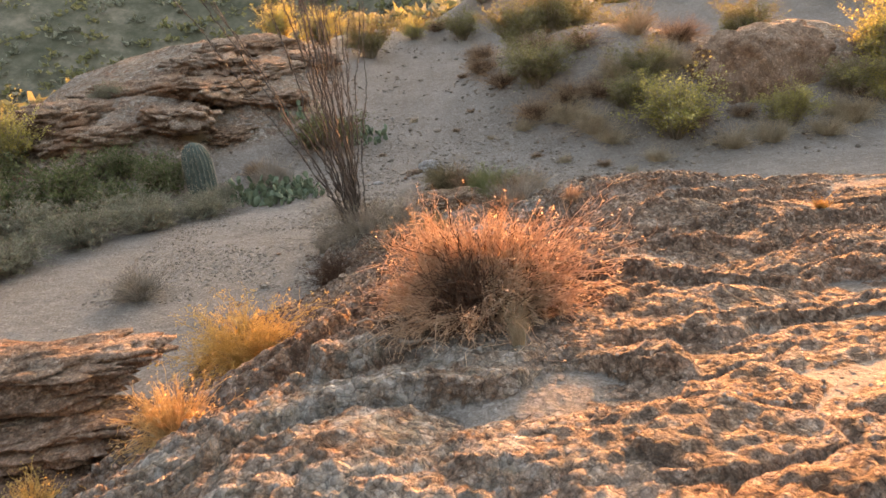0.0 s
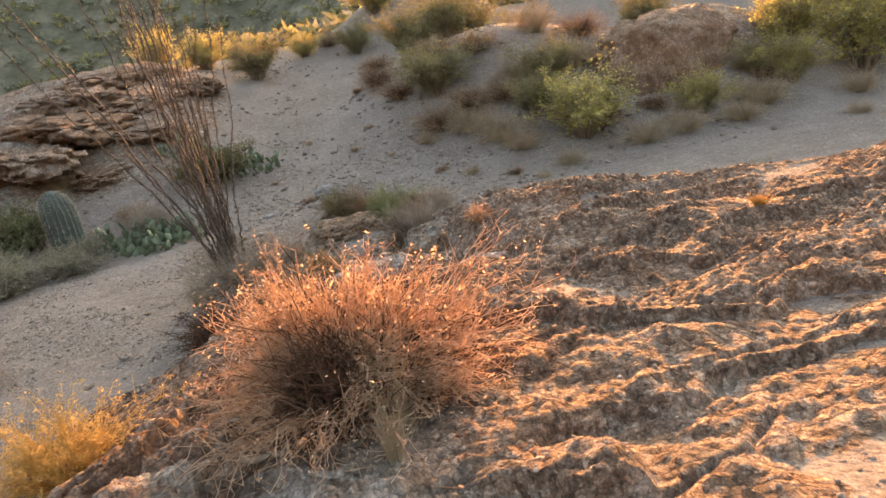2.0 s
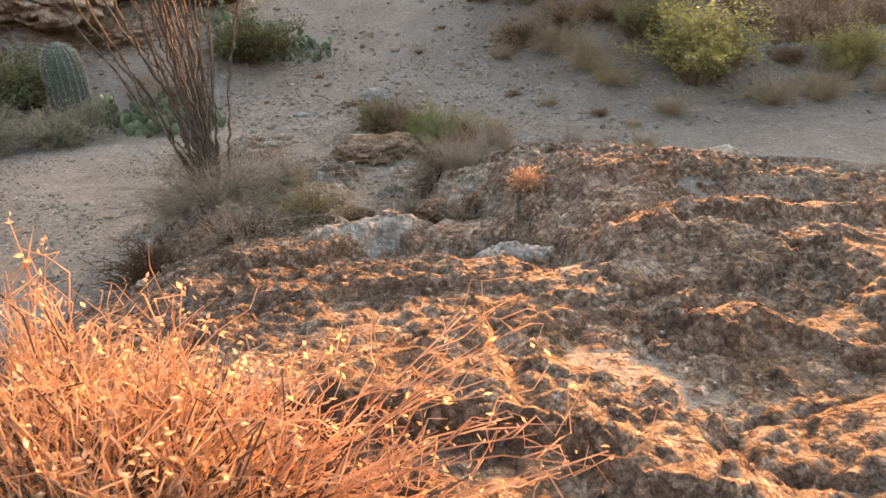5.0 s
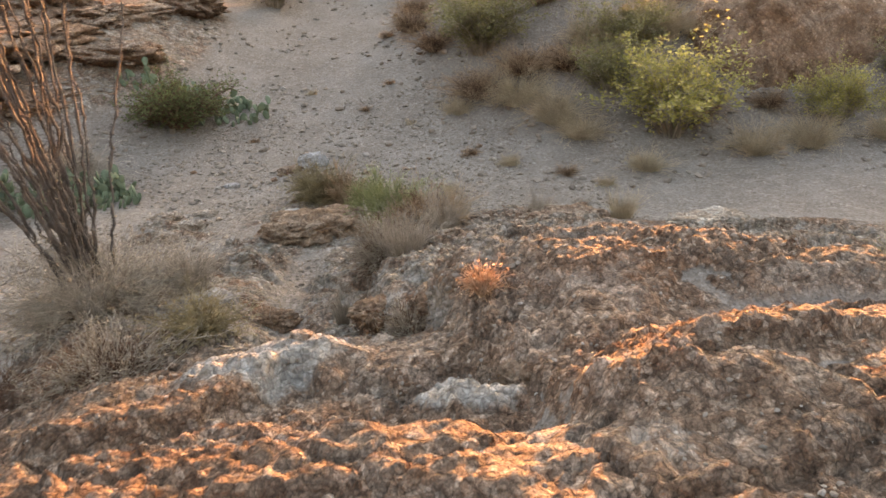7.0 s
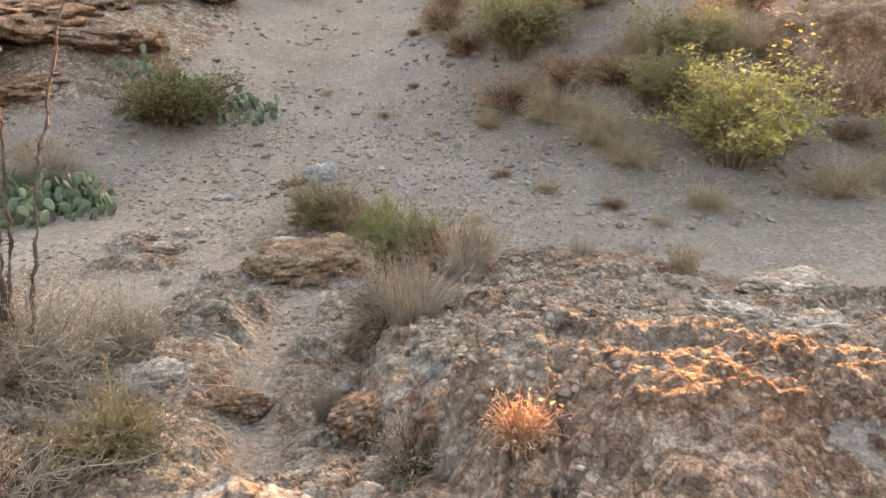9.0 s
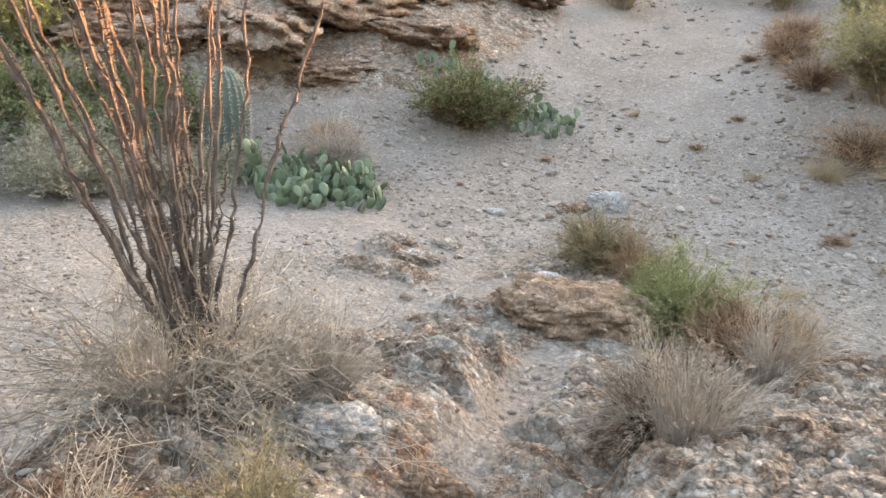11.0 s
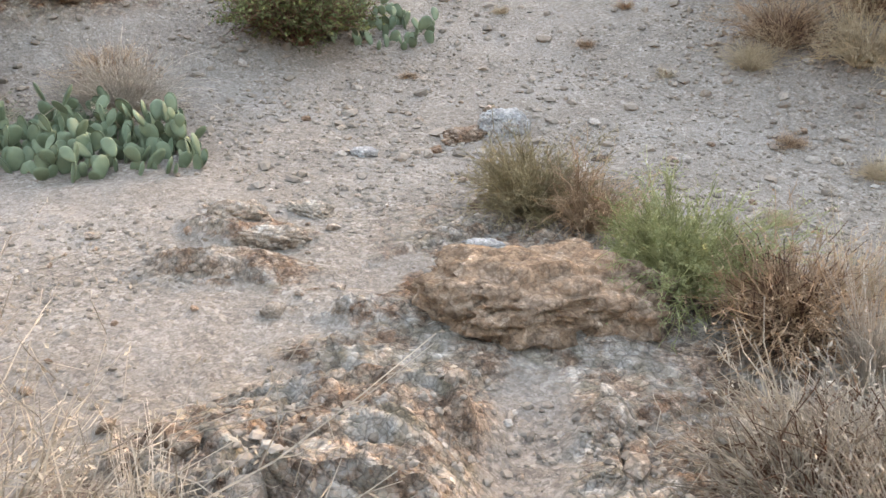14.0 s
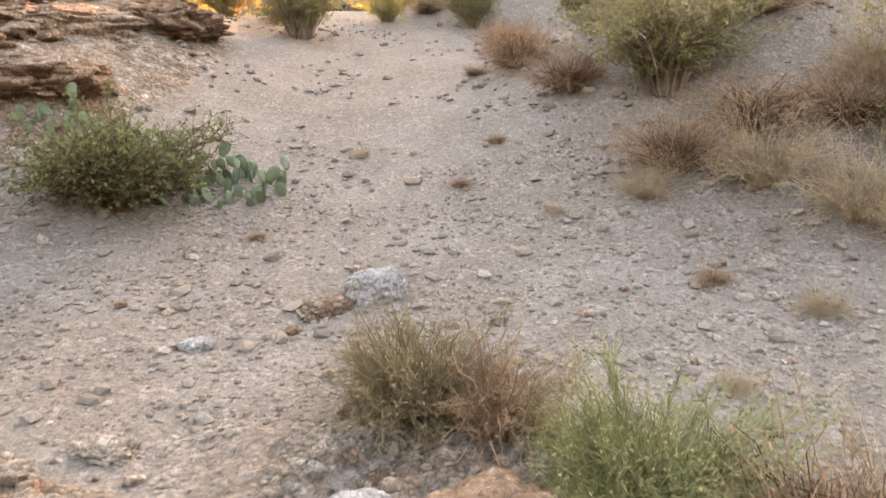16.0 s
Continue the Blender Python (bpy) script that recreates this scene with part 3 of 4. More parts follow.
def height(x, y):
    """The land with ledges, cobbles and pebbles; also the rockiness."""
    x, y = np.asarray(x, float), np.asarray(y, float)
    z, stony = lie(x, y)
    near = step(34, 18, np.hypot(x, y - 8))
    # ledges: strata that outcrop as short risers
    u, v = x * 0.94 + y * 0.34 + near * z, -x * 0.34 + y * 0.94 - near * z
    warp = fbm(x * 0.42, y * 0.5, 3, 5)
    band = v * 0.62 + 0.12 * u + 2.9 * warp
    saw = band - np.floor(band)
    ledge = (step(0.0, 0.08, saw) - saw) * clamp01(1.7 * vnoise(u * 0.6, v * 0.9, 21) - 0.25)
    f1, f2, plate = cells(u * 1.1 + 0.7 * warp, v * 1.7, 25)
    g1, g2, chip = cells(u * 3.1 + warp, v * 4.4, 27)
    crack = np.exp(-((f2 - f1) / 0.05) ** 2) * (plate > 0.35) + 0.5 * np.exp(-((g2 - g1) / 0.09) ** 2) * (chip > 0.5)
    slabs = 0.05 * (plate - 0.5) + 0.025 * (chip - 0.5)
    d1 = cells(u * 0.75 + 1.2 * warp + 3, v * 1.15 + warp, 29)
    domes = np.sqrt(clamp01(1 - (d1[0] / 0.85) ** 2)) * (0.3 + 0.9 * d1[2]) - 0.45
    lumps = fbm(u * 1.6, v * 2.6, 8, 4) - 0.5
    knob = np.maximum(0, 0.62 - cells(u * 5.0, v * 7.0, 12)[0]) * 0.6 + np.maximum(0, 0.6 - cells(u * 11.0, v * 14.0, 15)[0]) * 0.45 + np.maximum(0, 0.55 - cells(u * 24.0, v * 28.0, 18)[0]) * 0.28
    calm = 1 - 0.6 * mound(x, y, 0.3, 6.9, 1.3, 0.8, 1.0, 0, 4)
    rough = calm * (0.18 * ledge + 0.08 * lumps + 0.12 * domes) + slabs - 0.045 * crack + 0.08 * (knob * (0.2 + 1.6 * vnoise(x * 2, y * 2, 30)) - 0.2) + 0.045 * (fbm(u * 9, v * 9, 33, 3) - 0.5)
    gentle = 0.10 * (fbm(x * 0.8, y * 0.8, 50, 5) - 0.5) + 0.025 * (fbm(x * 7, y * 7, 55, 3) - 0.5) + 0.05 * np.maximum(0, fbm(x * 1.8, y * 4.2, 57, 4) - 0.52)
    # grit lies level in the hollows between the knobs
    grit = -0.05 - 0.06 * (1 - calm) + 0.13 * (fbm(x * 0.7 + 9, y * 0.9, 61, 3) - 0.5) + 0.012 * (fbm(x * 8, y * 8, 63, 2) - 0.5) + 0.11 * mound(x, y, 0.2, 3.55, 0.55, 0.5, 1.0, 0, 3) + 0.10 * mound(x, y, 1.45, 6.0, 0.4, 0.5, 1.0, 0, 3)
    bare = step(-0.012, 0.022, rough - grit)
    filled = np.logaddexp(rough / 0.008, grit / 0.008) * 0.008
    z = z + near * (stony * filled + (1 - 0.6 * stony) * gentle) + 0.25 * (1 - near) * (fbm(x * 0.3, y * 0.3, 70, 4) - 0.5)
    return z, stony * (0.08 + 0.92 * bare)


def ground_z(x, y):
    return float(height(np.array([x]), np.array([y]))[0][0])


# ---------- end of the land ----------


# ---------- the ground, one sheet to the horizon ----------
def spread(lo, hi, step_in, out_lo, out_hi, grow=1.035):
    inner = list(np.arange(lo, hi, step_in))
    left, right, d = [], [], step_in
    p = lo
    while p > out_lo:
        d *= grow
        p -= d
        left.append(p)
    p, d = hi, step_in
    while p < out_hi:
        d *= grow
        right.append(p)
        p += d
    return np.array(left[::-1] + inner + right)


gx = spread(-3.0, 4.0, 0.019, -900, 900)
gy = spread(2.4, 13.8, 0.021, -700, 1100)
GX, GY = np.meshgrid(gx, gy)
GZ, GS = height(GX.ravel(), GY.ravel())
nx, ny = len(gx), len(gy)
idx = (np.arange(ny - 1)[:, None] * nx + np.arange(nx - 1)[None]).ravel()
quads = np.stack([idx, idx + 1, idx + nx + 1, idx + nx], axis=1)
me = bpy.data.meshes.new("ground")
me.vertices.add(nx * ny)
me.vertices.foreach_set("co", np.stack([GX.ravel(), GY.ravel(), GZ], axis=1).ravel())
me.loops.add(quads.size)
me.loops.foreach_set("vertex_index", quads.ravel())
me.polygons.add(len(quads))
me.polygons.foreach_set("loop_start", np.arange(len(quads)) * 4)
me.polygons.foreach_set("use_smooth", np.ones(len(quads), dtype=bool))
me.update(calc_edges=True)
me.attributes.new("stony", "FLOAT", "POINT").data.foreach_set("value", GS.astype(np.float32))
me.attributes.new("scrub", "FLOAT", "POINT").data.foreach_set("value", step(24, 38, np.hypot(GX.ravel(), GY.ravel() - 9)).astype(np.float32))
lichen = step(8.3, 9.4, GY.ravel()) * step(1.9, 1.1, GX.ravel()) * step(13.5, 12.5, GY.ravel())
lichen = lichen * (1 - step(-0.05, -0.5, GX.ravel()) * step(10.2, 9.7, GY.ravel()))
lichen = np.maximum(lichen, 0.9 * step(0.9, 0.0, GX.ravel()) * step(4.9, 4.2, GY.ravel()))
lichen = np.maximum(lichen, 0.8 * step(9.3, 9.7, GY.ravel()))
me.attributes.new("lichen", "FLOAT", "POINT").data.foreach_set("value", lichen.astype(np.float32))
px, py = GX.ravel(), GY.ravel()
crust = mound(px, py, 0.22, 8.55, 0.55, 0.32, 0.65, 32, 5) + mound(px, py, 1.22, 8.0, 0.28, 0.19, 0.65, -20, 5) + mound(px, py, 1.75, 7.15, 0.35, 0.22, 0.30, -40, 4) + mound(px, py, -0.80, 10.15, 0.24, 0.14, 0.65, 30, 4)
crust = crust + mound(px, py, -0.5, 10.8, 0.5, 0.6, 0.28, 0, 4) + mound(px, py, -0.7, 3.4, 1.0, 0.9, 0.32, 0, 3) + mound(px, py, 0.95, 10.2, 0.5, 0.4, 0.30, 0, 4) + mound(px, py, -1.1, 12.5, 0.6, 0.35, 0.40, 0, 3)
me.attributes.new("crust", "FLOAT", "POINT").data.foreach_set("value", crust.astype(np.float32))
me.materials.append(M_GROUND)
ground = tagged(new("ground", me), "gravelly desert trail and weathered conglomerate bedrock", "ground", kind="structure")


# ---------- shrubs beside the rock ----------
dry_bush(0.10, 4.80, "large dry reddish-tan shrub with twiggy core darkened as shade", 1.02, 0.92, 1, M_DRYRED, 720, 5200, 6500, hollow=(-0.34, -0.58, 0.74), open_to=0.86, thick=1.2)
dry_bush(-1.95, 6.05, "small golden dry shrub on the rock flank", 0.80, 0.82, 2, M_GOLD, 200, 1300, 6500, False)
dry_bush(-1.75, 3.9, "small straw-orange dry shrub among ledges", 0.42, 0.58, 3, M_STRAW, 300, 700, 700, False)
dry_bush(-4.2, 9.2, "grey dry shrub at the edge of the trail", 0.62, 0.60, 4, M_DRYGREY, 260, 900, 600, False)
grass_tuft(0.30, 4.45, "pale stalks in front of the dry shrub", 0.40, 0.58, 6, M_DRYTAN, 150)
grass_tuft(0.28, 4.05, "dry straw tuft on gravel", 0.16, 0.38, 5, M_DRYTAN, 120)


# ---------- ocotillo ----------
def ocotillo(x, y, seed):
    rng = np.random.default_rng(seed)
    ob = thing("ocotillo", x, y, "tall leafless ocotillo with many thorny grey stems", "ocotillo", sink=0.05)
    for i in range(36):
        az, lean = rng.uniform(0, 2 * math.pi), rng.uniform(0.08, 0.56)
        tall = rng.uniform(3.2, 4.5) if i > 6 else rng.uniform(0.9, 1.6)
        k = 60
        s = np.linspace(0, 1, k)
        root = np.array([math.cos(az), math.sin(az)]) * rng.uniform(0.02, 0.10)
        out = np.array([math.cos(az), math.sin(az)]) * math.tan(lean) * tall
        out[0] *= 0.55 if out[0] > 0 else 1.0
        path = np.zeros((1, k, 3))
        path[0, :, :2] = root + out * (s ** rng.uniform(0.95, 1.35))[:, None] * 0.72
        path[0, :, 0] -= 0.29 * s * tall / 3
        path[0, :, 2] = s * tall * math.cos(lean)
        path[0, :, :2] += np.cumsum(rng.normal(size=(k, 2)), axis=0) * 0.0095
        radius = np.linspace(rng.uniform(0.010, 0.017), 0.004, k) * (1 + 0.30 * rng.normal(size=k))
        v, f = tubes(path, np.abs(radius)[None], 6)
        # thorns stand in rows up the stem
        n = int(tall * 70)
        t = rng.uniform(0.12, 0.99, n) * (k - 1)
        j = np.minimum(t.astype(int), k - 2)
        at = path[0, j] * (1 - (t - j))[:, None] + path[0, j + 1] * (t - j)[:, None]
        d = rng.normal(size=(n, 3))
        d[:, 2] = np.abs(d[:, 2]) * 0.3
        d /= np.linalg.norm(d, axis=1, keepdims=True)
        spikes = np.stack([at, at + d * (radius[j, None] + rng.uniform(0.015, 0.036, (n, 1)))], axis=1)
        v2, f2 = tubes(spikes, np.broadcast_to(np.array([0.004, 0.001]), (n, 2)), 3)
        part("stem", mesh_of("stem", np.concatenate([v, v2]), np.concatenate([f, f2 + len(v)]), M_BARK), ob)
    return ob


ocotillo(-1.41, 10.25, 11)
dry_bush(-1.35, 10.15, "tangle of dead grey brush round the ocotillo", 1.25, 0.40, 12, M_DRYGREY, 420, 1900, 3600, False, name="dead_brush", curl=1.1)


for gx_, gy_, r_, h_, seed_ in ((-0.75, 10.35, 0.34, 0.48, 21), (-1.95, 10.55, 0.36, 0.46, 22), (-1.25, 9.75, 0.22, 0.55, 23)):
    grass_tuft(gx_, gy_, "pale dry grass at the foot of the ocotillo", r_ * 1.4, h_, seed_, M_BLEACHED, 520, "grass at the ocotillo")
dry_bush(-0.75, 8.85, "low tangle of dead tan twigs on the rock", 0.6, 0.36, 24, M_DRYGREY, 220, 800, 500, True, name="dead_brush", curl=1.1)
dry_bush(-1.6, 9.0, "low tangle of dead dark twigs on the slope", 0.6, 0.30, 25, M_CORE, 240, 900, 300, False, name="dead_brush", curl=1.1)
dry_bush(-0.35, 9.25, "low grey-green tangle beside the gully", 0.42, 0.30, 26, M_TUFT, 200, 700, 500, False, name="dead_brush", curl=1.0)


# ---------- dead branches beside the large shrub ----------
def dead_branch(x, y, z, turn, length, thick, seed):
    rng = np.random.default_rng(seed)
    k = 9
    p = np.zeros((1, k, 3))
    p[0, :, 0] = np.linspace(0, length, k)
    p[0, :, 1:] = np.cumsum(rng.normal(size=(k, 2)), axis=0) * 0.018
    forks = twigs(rng, p, 5, length * 0.45, 5, 0.3, 0.6)
    v1, f1 = tubes(p, taper(p, thick, thick * 0.35), 6)
    v2, f2 = tubes(forks, taper(forks, thick * 0.45, thick * 0.12), 5)
    ob = new("dead_branch", mesh_of("dead_branch", np.concatenate([v1, v2]), np.concatenate([f1, f2 + len(v1)]), M_WOOD))
    ob.matrix_basis = pose(x, y, z, 0, -8, turn)
    return tagged(ob, "bare weathered dead branch lying under the dry shrub", "branch", "dead branches")


dead_branch(-0.45, 4.55, ground_z(-0.45, 4.55) + 0.05, -25, 0.55, 0.016, 31)
dead_branch(-0.75, 4.75, ground_z(-0.75, 4.75) + 0.06, 5, 0.6, 0.007, 32)
dead_branch(-0.6, 4.35, ground_z(-0.6, 4.35) + 0.03, 20, 0.5, 0.006, 33)

# ---------- plants by the trail ----------
dry_bush(-0.25, 13.95, "olive-brown twiggy tuft with one pale seed head", 0.62, 0.66, 41, M_TUFT, 520, 2200, 900, False, name="dry_tuft", curl=0.7)
dry_bush(0.12, 13.78, "brown twiggy dry tuft beside the trail", 0.50, 0.58, 42, M_BROWN, 300, 1300, 300, False, name="dry_tuft", curl=0.7)
dry_bush(0.58, 13.05, "fresh green feathery tuft behind the rusty rock", 0.66, 0.68, 43, M_GRASSGREEN, 520, 3600, 2600, False, name="green_tuft", curl=0.6)
dry_bush(1.02, 12.62, "grey-brown twiggy tuft beside the rusty rock", 0.62, 0.62, 44, M_BROWN, 420, 1800, 600, True, name="dry_tuft", curl=0.7)
grass_tuft(1.20, 12.15, "tan dry grass tuft on gravel", 0.52, 0.62, 45, M_BLEACHED, 520)
grass_tuft(1.35, 12.85, "tan dry grass behind the twiggy tuft", 0.50, 0.66, 40, M_DRYTAN, 380)
dry_bush(0.72, 11.15, "grey-brown dry bush at the shelf edge", 0.62, 0.60, 46, M_DRYGREY, 420, 1300, 500, True)
dry_bush(0.95, 11.5, "pale twiggy dry bush beside the gravel", 0.50, 0.52, 39, M_BLEACHED, 320, 1500, 700, True, curl=0.8)
grass_tuft(0.85, 10.85, "pale dry grass in front of the dry bush", 0.55, 0.66, 47, M_BLEACHED, 560)
grass_tuft(0.42, 10.0, "thin grey tuft in the gully", 0.20, 0.42, 48, M_DRYGREY, 200)
dry_bush(0.95, 9.15, "brown dry bush against the crumbling shelf", 0.34, 0.34, 49, M_DRYGREY, 260, 700, 300, True)
dry_bush(1.35, 8.75, "rust-coloured dead weed on the shelf rim", 0.18, 0.26, 50, M_DRYRED, 120, 300, 200, False)
grass_tuft(2.25, 12.75, "small grey tuft at the trail edge", 0.36, 0.5, 51, M_DRYGREY, 320)
grass_tuft(3.15, 12.75, "pale dry tuft at the trail edge", 0.46, 0.5, 52, M_DRYTAN, 320)
grass_tuft(2.75, 12.95, "dull brown tuft at the trail edge", 0.24, 0.32, 53, M_DRYGREY, 260)
grass_tuft(4.15, 9.55, "dull olive tuft at the far rim of the shelf", 0.36, 0.22, 54, M_OLIVE, 420)
grass_tuft(5.3, 10.6, "dull olive tuft behind the shelf", 0.40, 0.26, 55, M_OLIVE, 420)
grass_tuft(3.55, 7.25, "small yellowish tuft in a rock hollow", 0.16, 0.14, 56, M_GOLD, 240)
grass_tuft(3.2, 4.0, "small golden weed on the rock", 0.10, 0.14, 57, M_GOLD, 120)


dry_bush(-2.75, 3.95, "golden dry shrub below the ledge blocks", 0.42, 0.42, 58, M_GOLD, 180, 600, 1500, False)
dry_bush(3.25, 4.75, "golden dry shrub on the rock shelf", 0.34, 0.42, 59, M_GOLD, 200, 600, 1200, False)
dry_bush(4.95, 6.65, "orange-lit dry shrub on the rock shelf", 0.40, 0.46, 60, M_STRAW, 200, 600, 800, False)


# ---------- cacti ----------
def pad_mesh(rng, length):
    """A flat oval pad with a rounded rim, narrow at its foot."""
    k, rings = 14, 5
    verts, faces = [], []
    for side in (1, -1):
        for r in range(rings):
            rad = 1 - r / rings
            thick = 0.11 * length * math.sqrt(max(0.0, 1 - rad * rad)) * 0.75
            for i in range(k):
                a = 2 * math.pi * i / k
                w = 0.40 * (0.80 + 0.20 * math.sin(a))
                verts.append((math.cos(a) * w * rad * length, side * (thick + 0.012 * length), (0.5 + 0.5 * math.sin(a) * rad) * length))
        verts.append((0, side * 0.095 * length, 0.5 * length))
    half = rings * k + 1
    for s in (0, half):
        for r in range(rings - 1):
            for i in range(k):
                a, b = s + r * k + i, s + r * k + (i + 1) % k
                faces.append((a, b, b + k, a + k))
        for i in range(k):
            faces.append((s + (rings - 1) * k + i, s + (rings - 1) * k + (i + 1) % k, s + rings * k))
    for i in range(k):
        faces.append((i, (i + 1) % k, half + (i + 1) % k, half + i))
    return mesh_of("pad", verts, faces, M_PAD, True)


PADS = [pad_mesh(np.random.default_rng(60 + i), 0.17) for i in range(3)]


def prickly_pear(x, y, label, r, count, seed):
    rng = np.random.default_rng(seed)
    ob = thing("prickly_pear", x, y, label, "cactus", "prickly pears")
    feet = []
    for i in range(count):
        if i < count * 0.55:
            a, d = rng.uniform(0, 2 * math.pi), r * math.sqrt(rng.uniform(0, 1))
            at = Vector((math.cos(a) * d * 1.35, math.sin(a) * d * 0.8, 0.0))
            at.z = ground_z(x + at.x, y + at.y) - ob.location.z - 0.02
        else:
            at = feet[rng.integers(0, len(feet))]
        size = rng.uniform(0.65, 1.15)
        m = Matrix.Translation(at) @ pose(0, 0, 0, rng.uniform(-38, 38), rng.uniform(-42, 42), rng.uniform(0, 180)) @ Matrix.Scale(size, 4)
        p = part("pad", PADS[i % 3], ob)
        p.matrix_basis = m
        feet.append(m @ Vector((rng.uniform(-0.035, 0.035), 0, 0.16)))
    return ob


prickly_pear(-3.6, 14.4, "low clump of green prickly pear beside the trail", 0.72, 270, 61)
prickly_pear(-2.25, 17.75, "prickly pear pads growing through a bush", 0.55, 110, 62)
prickly_pear(-3.4, 17.9, "pale prickly pear pads behind a bush", 0.35, 40, 63)


def barrel_cactus(x, y, seed):
    rng = np.random.default_rng(seed)
    ob = thing("barrel_cactus", x, y, "stout ribbed barrel cactus behind the trail", "cactus", sink=0.05)
    ribs, k, rows, tall, fat = 20, 80, 26, 1.15, 0.29
    verts, faces = [], []
    for r in range(rows):
        s = r / (rows - 1)
        body = fat * min(1.0, 0.8 + s) * math.sqrt(max(0.0, 1 - max(0.0, (s - 0.55) / 0.45) ** 2.6))
        for i in range(k):
            a = 2 * math.pi * i / k
            rad = body * (0.90 + 0.10 * abs(math.cos(a * ribs / 2)) ** 0.7)
            verts.append((math.cos(a) * rad - 0.06 * s * s, math.sin(a) * rad, s * tall))
    for r in range(rows - 1):
        for i in range(k):
            a, b = r * k + i, r * k + (i + 1) % k
            faces.append((a, b, b + k, a + k))
    part("body", mesh_of("body", verts, faces, M_BARREL, True), ob)
    at = []
    for i in range(ribs):
        a = 2 * math.pi * i / ribs
        for j in range(24):
            v = Vector(verts[min(rows - 2, 1 + j) * k + int(round(i * k / ribs)) % k])
            at += [v] * 3
    at = np.array(at)
    d = at * np.array([1, 1, 0]) + rng.normal(size=at.shape) * 0.16
    d /= np.linalg.norm(d, axis=1, keepdims=True) + 1e-9
    sp = np.stack([at, at + d * 0.05], axis=1)
    part("spine_mass", mesh_of("spine_mass", *tubes(sp, np.broadcast_to(np.array([0.0022, 0.0008]), (len(at), 2))), M_SPINE), ob, "pale grey spines", kind="stuff")
    return ob


barrel_cactus(-5.1, 14.95, 64)

# ---------- bushes round the saddle ----------
dry_bush(-3.75, 15.25, "feathery grey dead bush behind prickly pear", 0.85, 0.75, 71, M_BLEACHED, 420, 1500, 1200, False, turn=0)
leafy_bush(-2.85, 17.2, "dense dark green bush at the foot of ledges", 1.2, 1.0, 72, M_GREEN, 190, 1700, 13000, 0.042, M_CORE)
protos = {}


def place(kind, x, y, size, turn, label, make):
    """The first bush of a kind is built, the rest are copies of it at other sizes and turns."""
    if kind not in protos:
        ob = make(x, y, label)
        protos[kind] = ob
    else:
        ob = copy_thing(protos[kind], pose(x, y, ground_z(x, y) - 0.03, 0, 0, turn))
    ob.matrix_basis = pose(x, y, ground_z(x, y) - 0.03, 0, 0, turn) @ Matrix.Diagonal((size, size, size * (0.85 + 0.3 * ((turn % 37) / 37)), 1))
    return tagged(ob, label)


def sage(x, y, label):
    return leafy_bush(x, y, label, 0.95, 0.75, 81, M_SAGE, 140, 900, 6500, 0.045, group="grey-green shrubs", name="grey_green_shrub")


def green(x, y, label):
    return leafy_bush(x, y, label, 1.1, 1.0, 82, M_GREEN, 130, 900, 7000, 0.06, group="green shrubs", name="green_shrub")


def creosote(x, y, label):
    return leafy_bush(x, y, label, 1.45, 1.9, 83, M_OLIVE, 120, 1600, 13000, 0.052, group="olive shrubs", name="olive_shrub", upright=0.25)


def golden(x, y, label):
    return leafy_bush(x, y, label, 1.4, 1.7, 84, M_YELLOW, 110, 1500, 9500, 0.055, group="yellow-green shrubs", name="yellow_green_shrub", upright=0.2)


def straw(x, y, label):
    return dry_bush(x, y, label, 0.95, 0.8, 85, M_DRYTAN, 260, 900, 900, False, group="straw-coloured shrubs", name="straw_shrub")


def rusty(x, y, label):
    return dry_bush(x, y, label, 0.95, 0.8, 86, M_BROWN, 260, 900, 900, True, group="brown dry shrubs", name="brown_shrub")


SAGE_AT = [(-4.7, 13.55, 0.8), (-5.4, 12.9, 0.9), (-6.3, 12.2, 1.0), (-6.9, 11.0, 1.0), (-7.4, 10.3, 1.1), (-6.1, 13.6, 1.1), (-7.6, 12.8, 1.2), (-9.2, 12.2, 1.2), (-4.6, 14.3, 0.7), (-8.6, 9.7, 1.1), (-5.2, 18.2, 0.55), (-7.9, 17.9, 0.6)]
for i, (x, y, s) in enumerate(SAGE_AT):
    place("sage", x, y, s, i * 53, "grey-green low shrub on the trail bank", sage)
GREEN_AT = [(-6.6, 14.2, 1.0), (-7.6, 14.4, 1.1), (-5.9, 15.1, 0.9), (-8.8, 13.8, 1.1), (-10.4, 13.4, 1.2), (-6.9, 15.3, 0.8), (-9.4, 15.0, 1.1)]
for i, (x, y, s) in enumerate(GREEN_AT):
    place("green", x, y, s, i * 71, "green leafy shrub below the ledges", green)
CREOSOTE_AT = [(2.1, 18.2, 0.95), (4.4, 17.3, 0.7), (3.9, 16.6, 0.6), (2.9, 21.5, 0.9), (8.5, 16.4, 0.6), (-2.3, 23.5, 0.9), (1.9, 20.9, 0.9), (3.6, 23.0, 1.1), (5.0, 24.0, 1.1), (0.6, 25.2, 0.7), (7.8, 20.6, 0.8)]
for i, (x, y, s) in enumerate(CREOSOTE_AT):
    place("creosote", x, y, s, i * 47, "olive-green desert shrub on dusty ground", creosote)
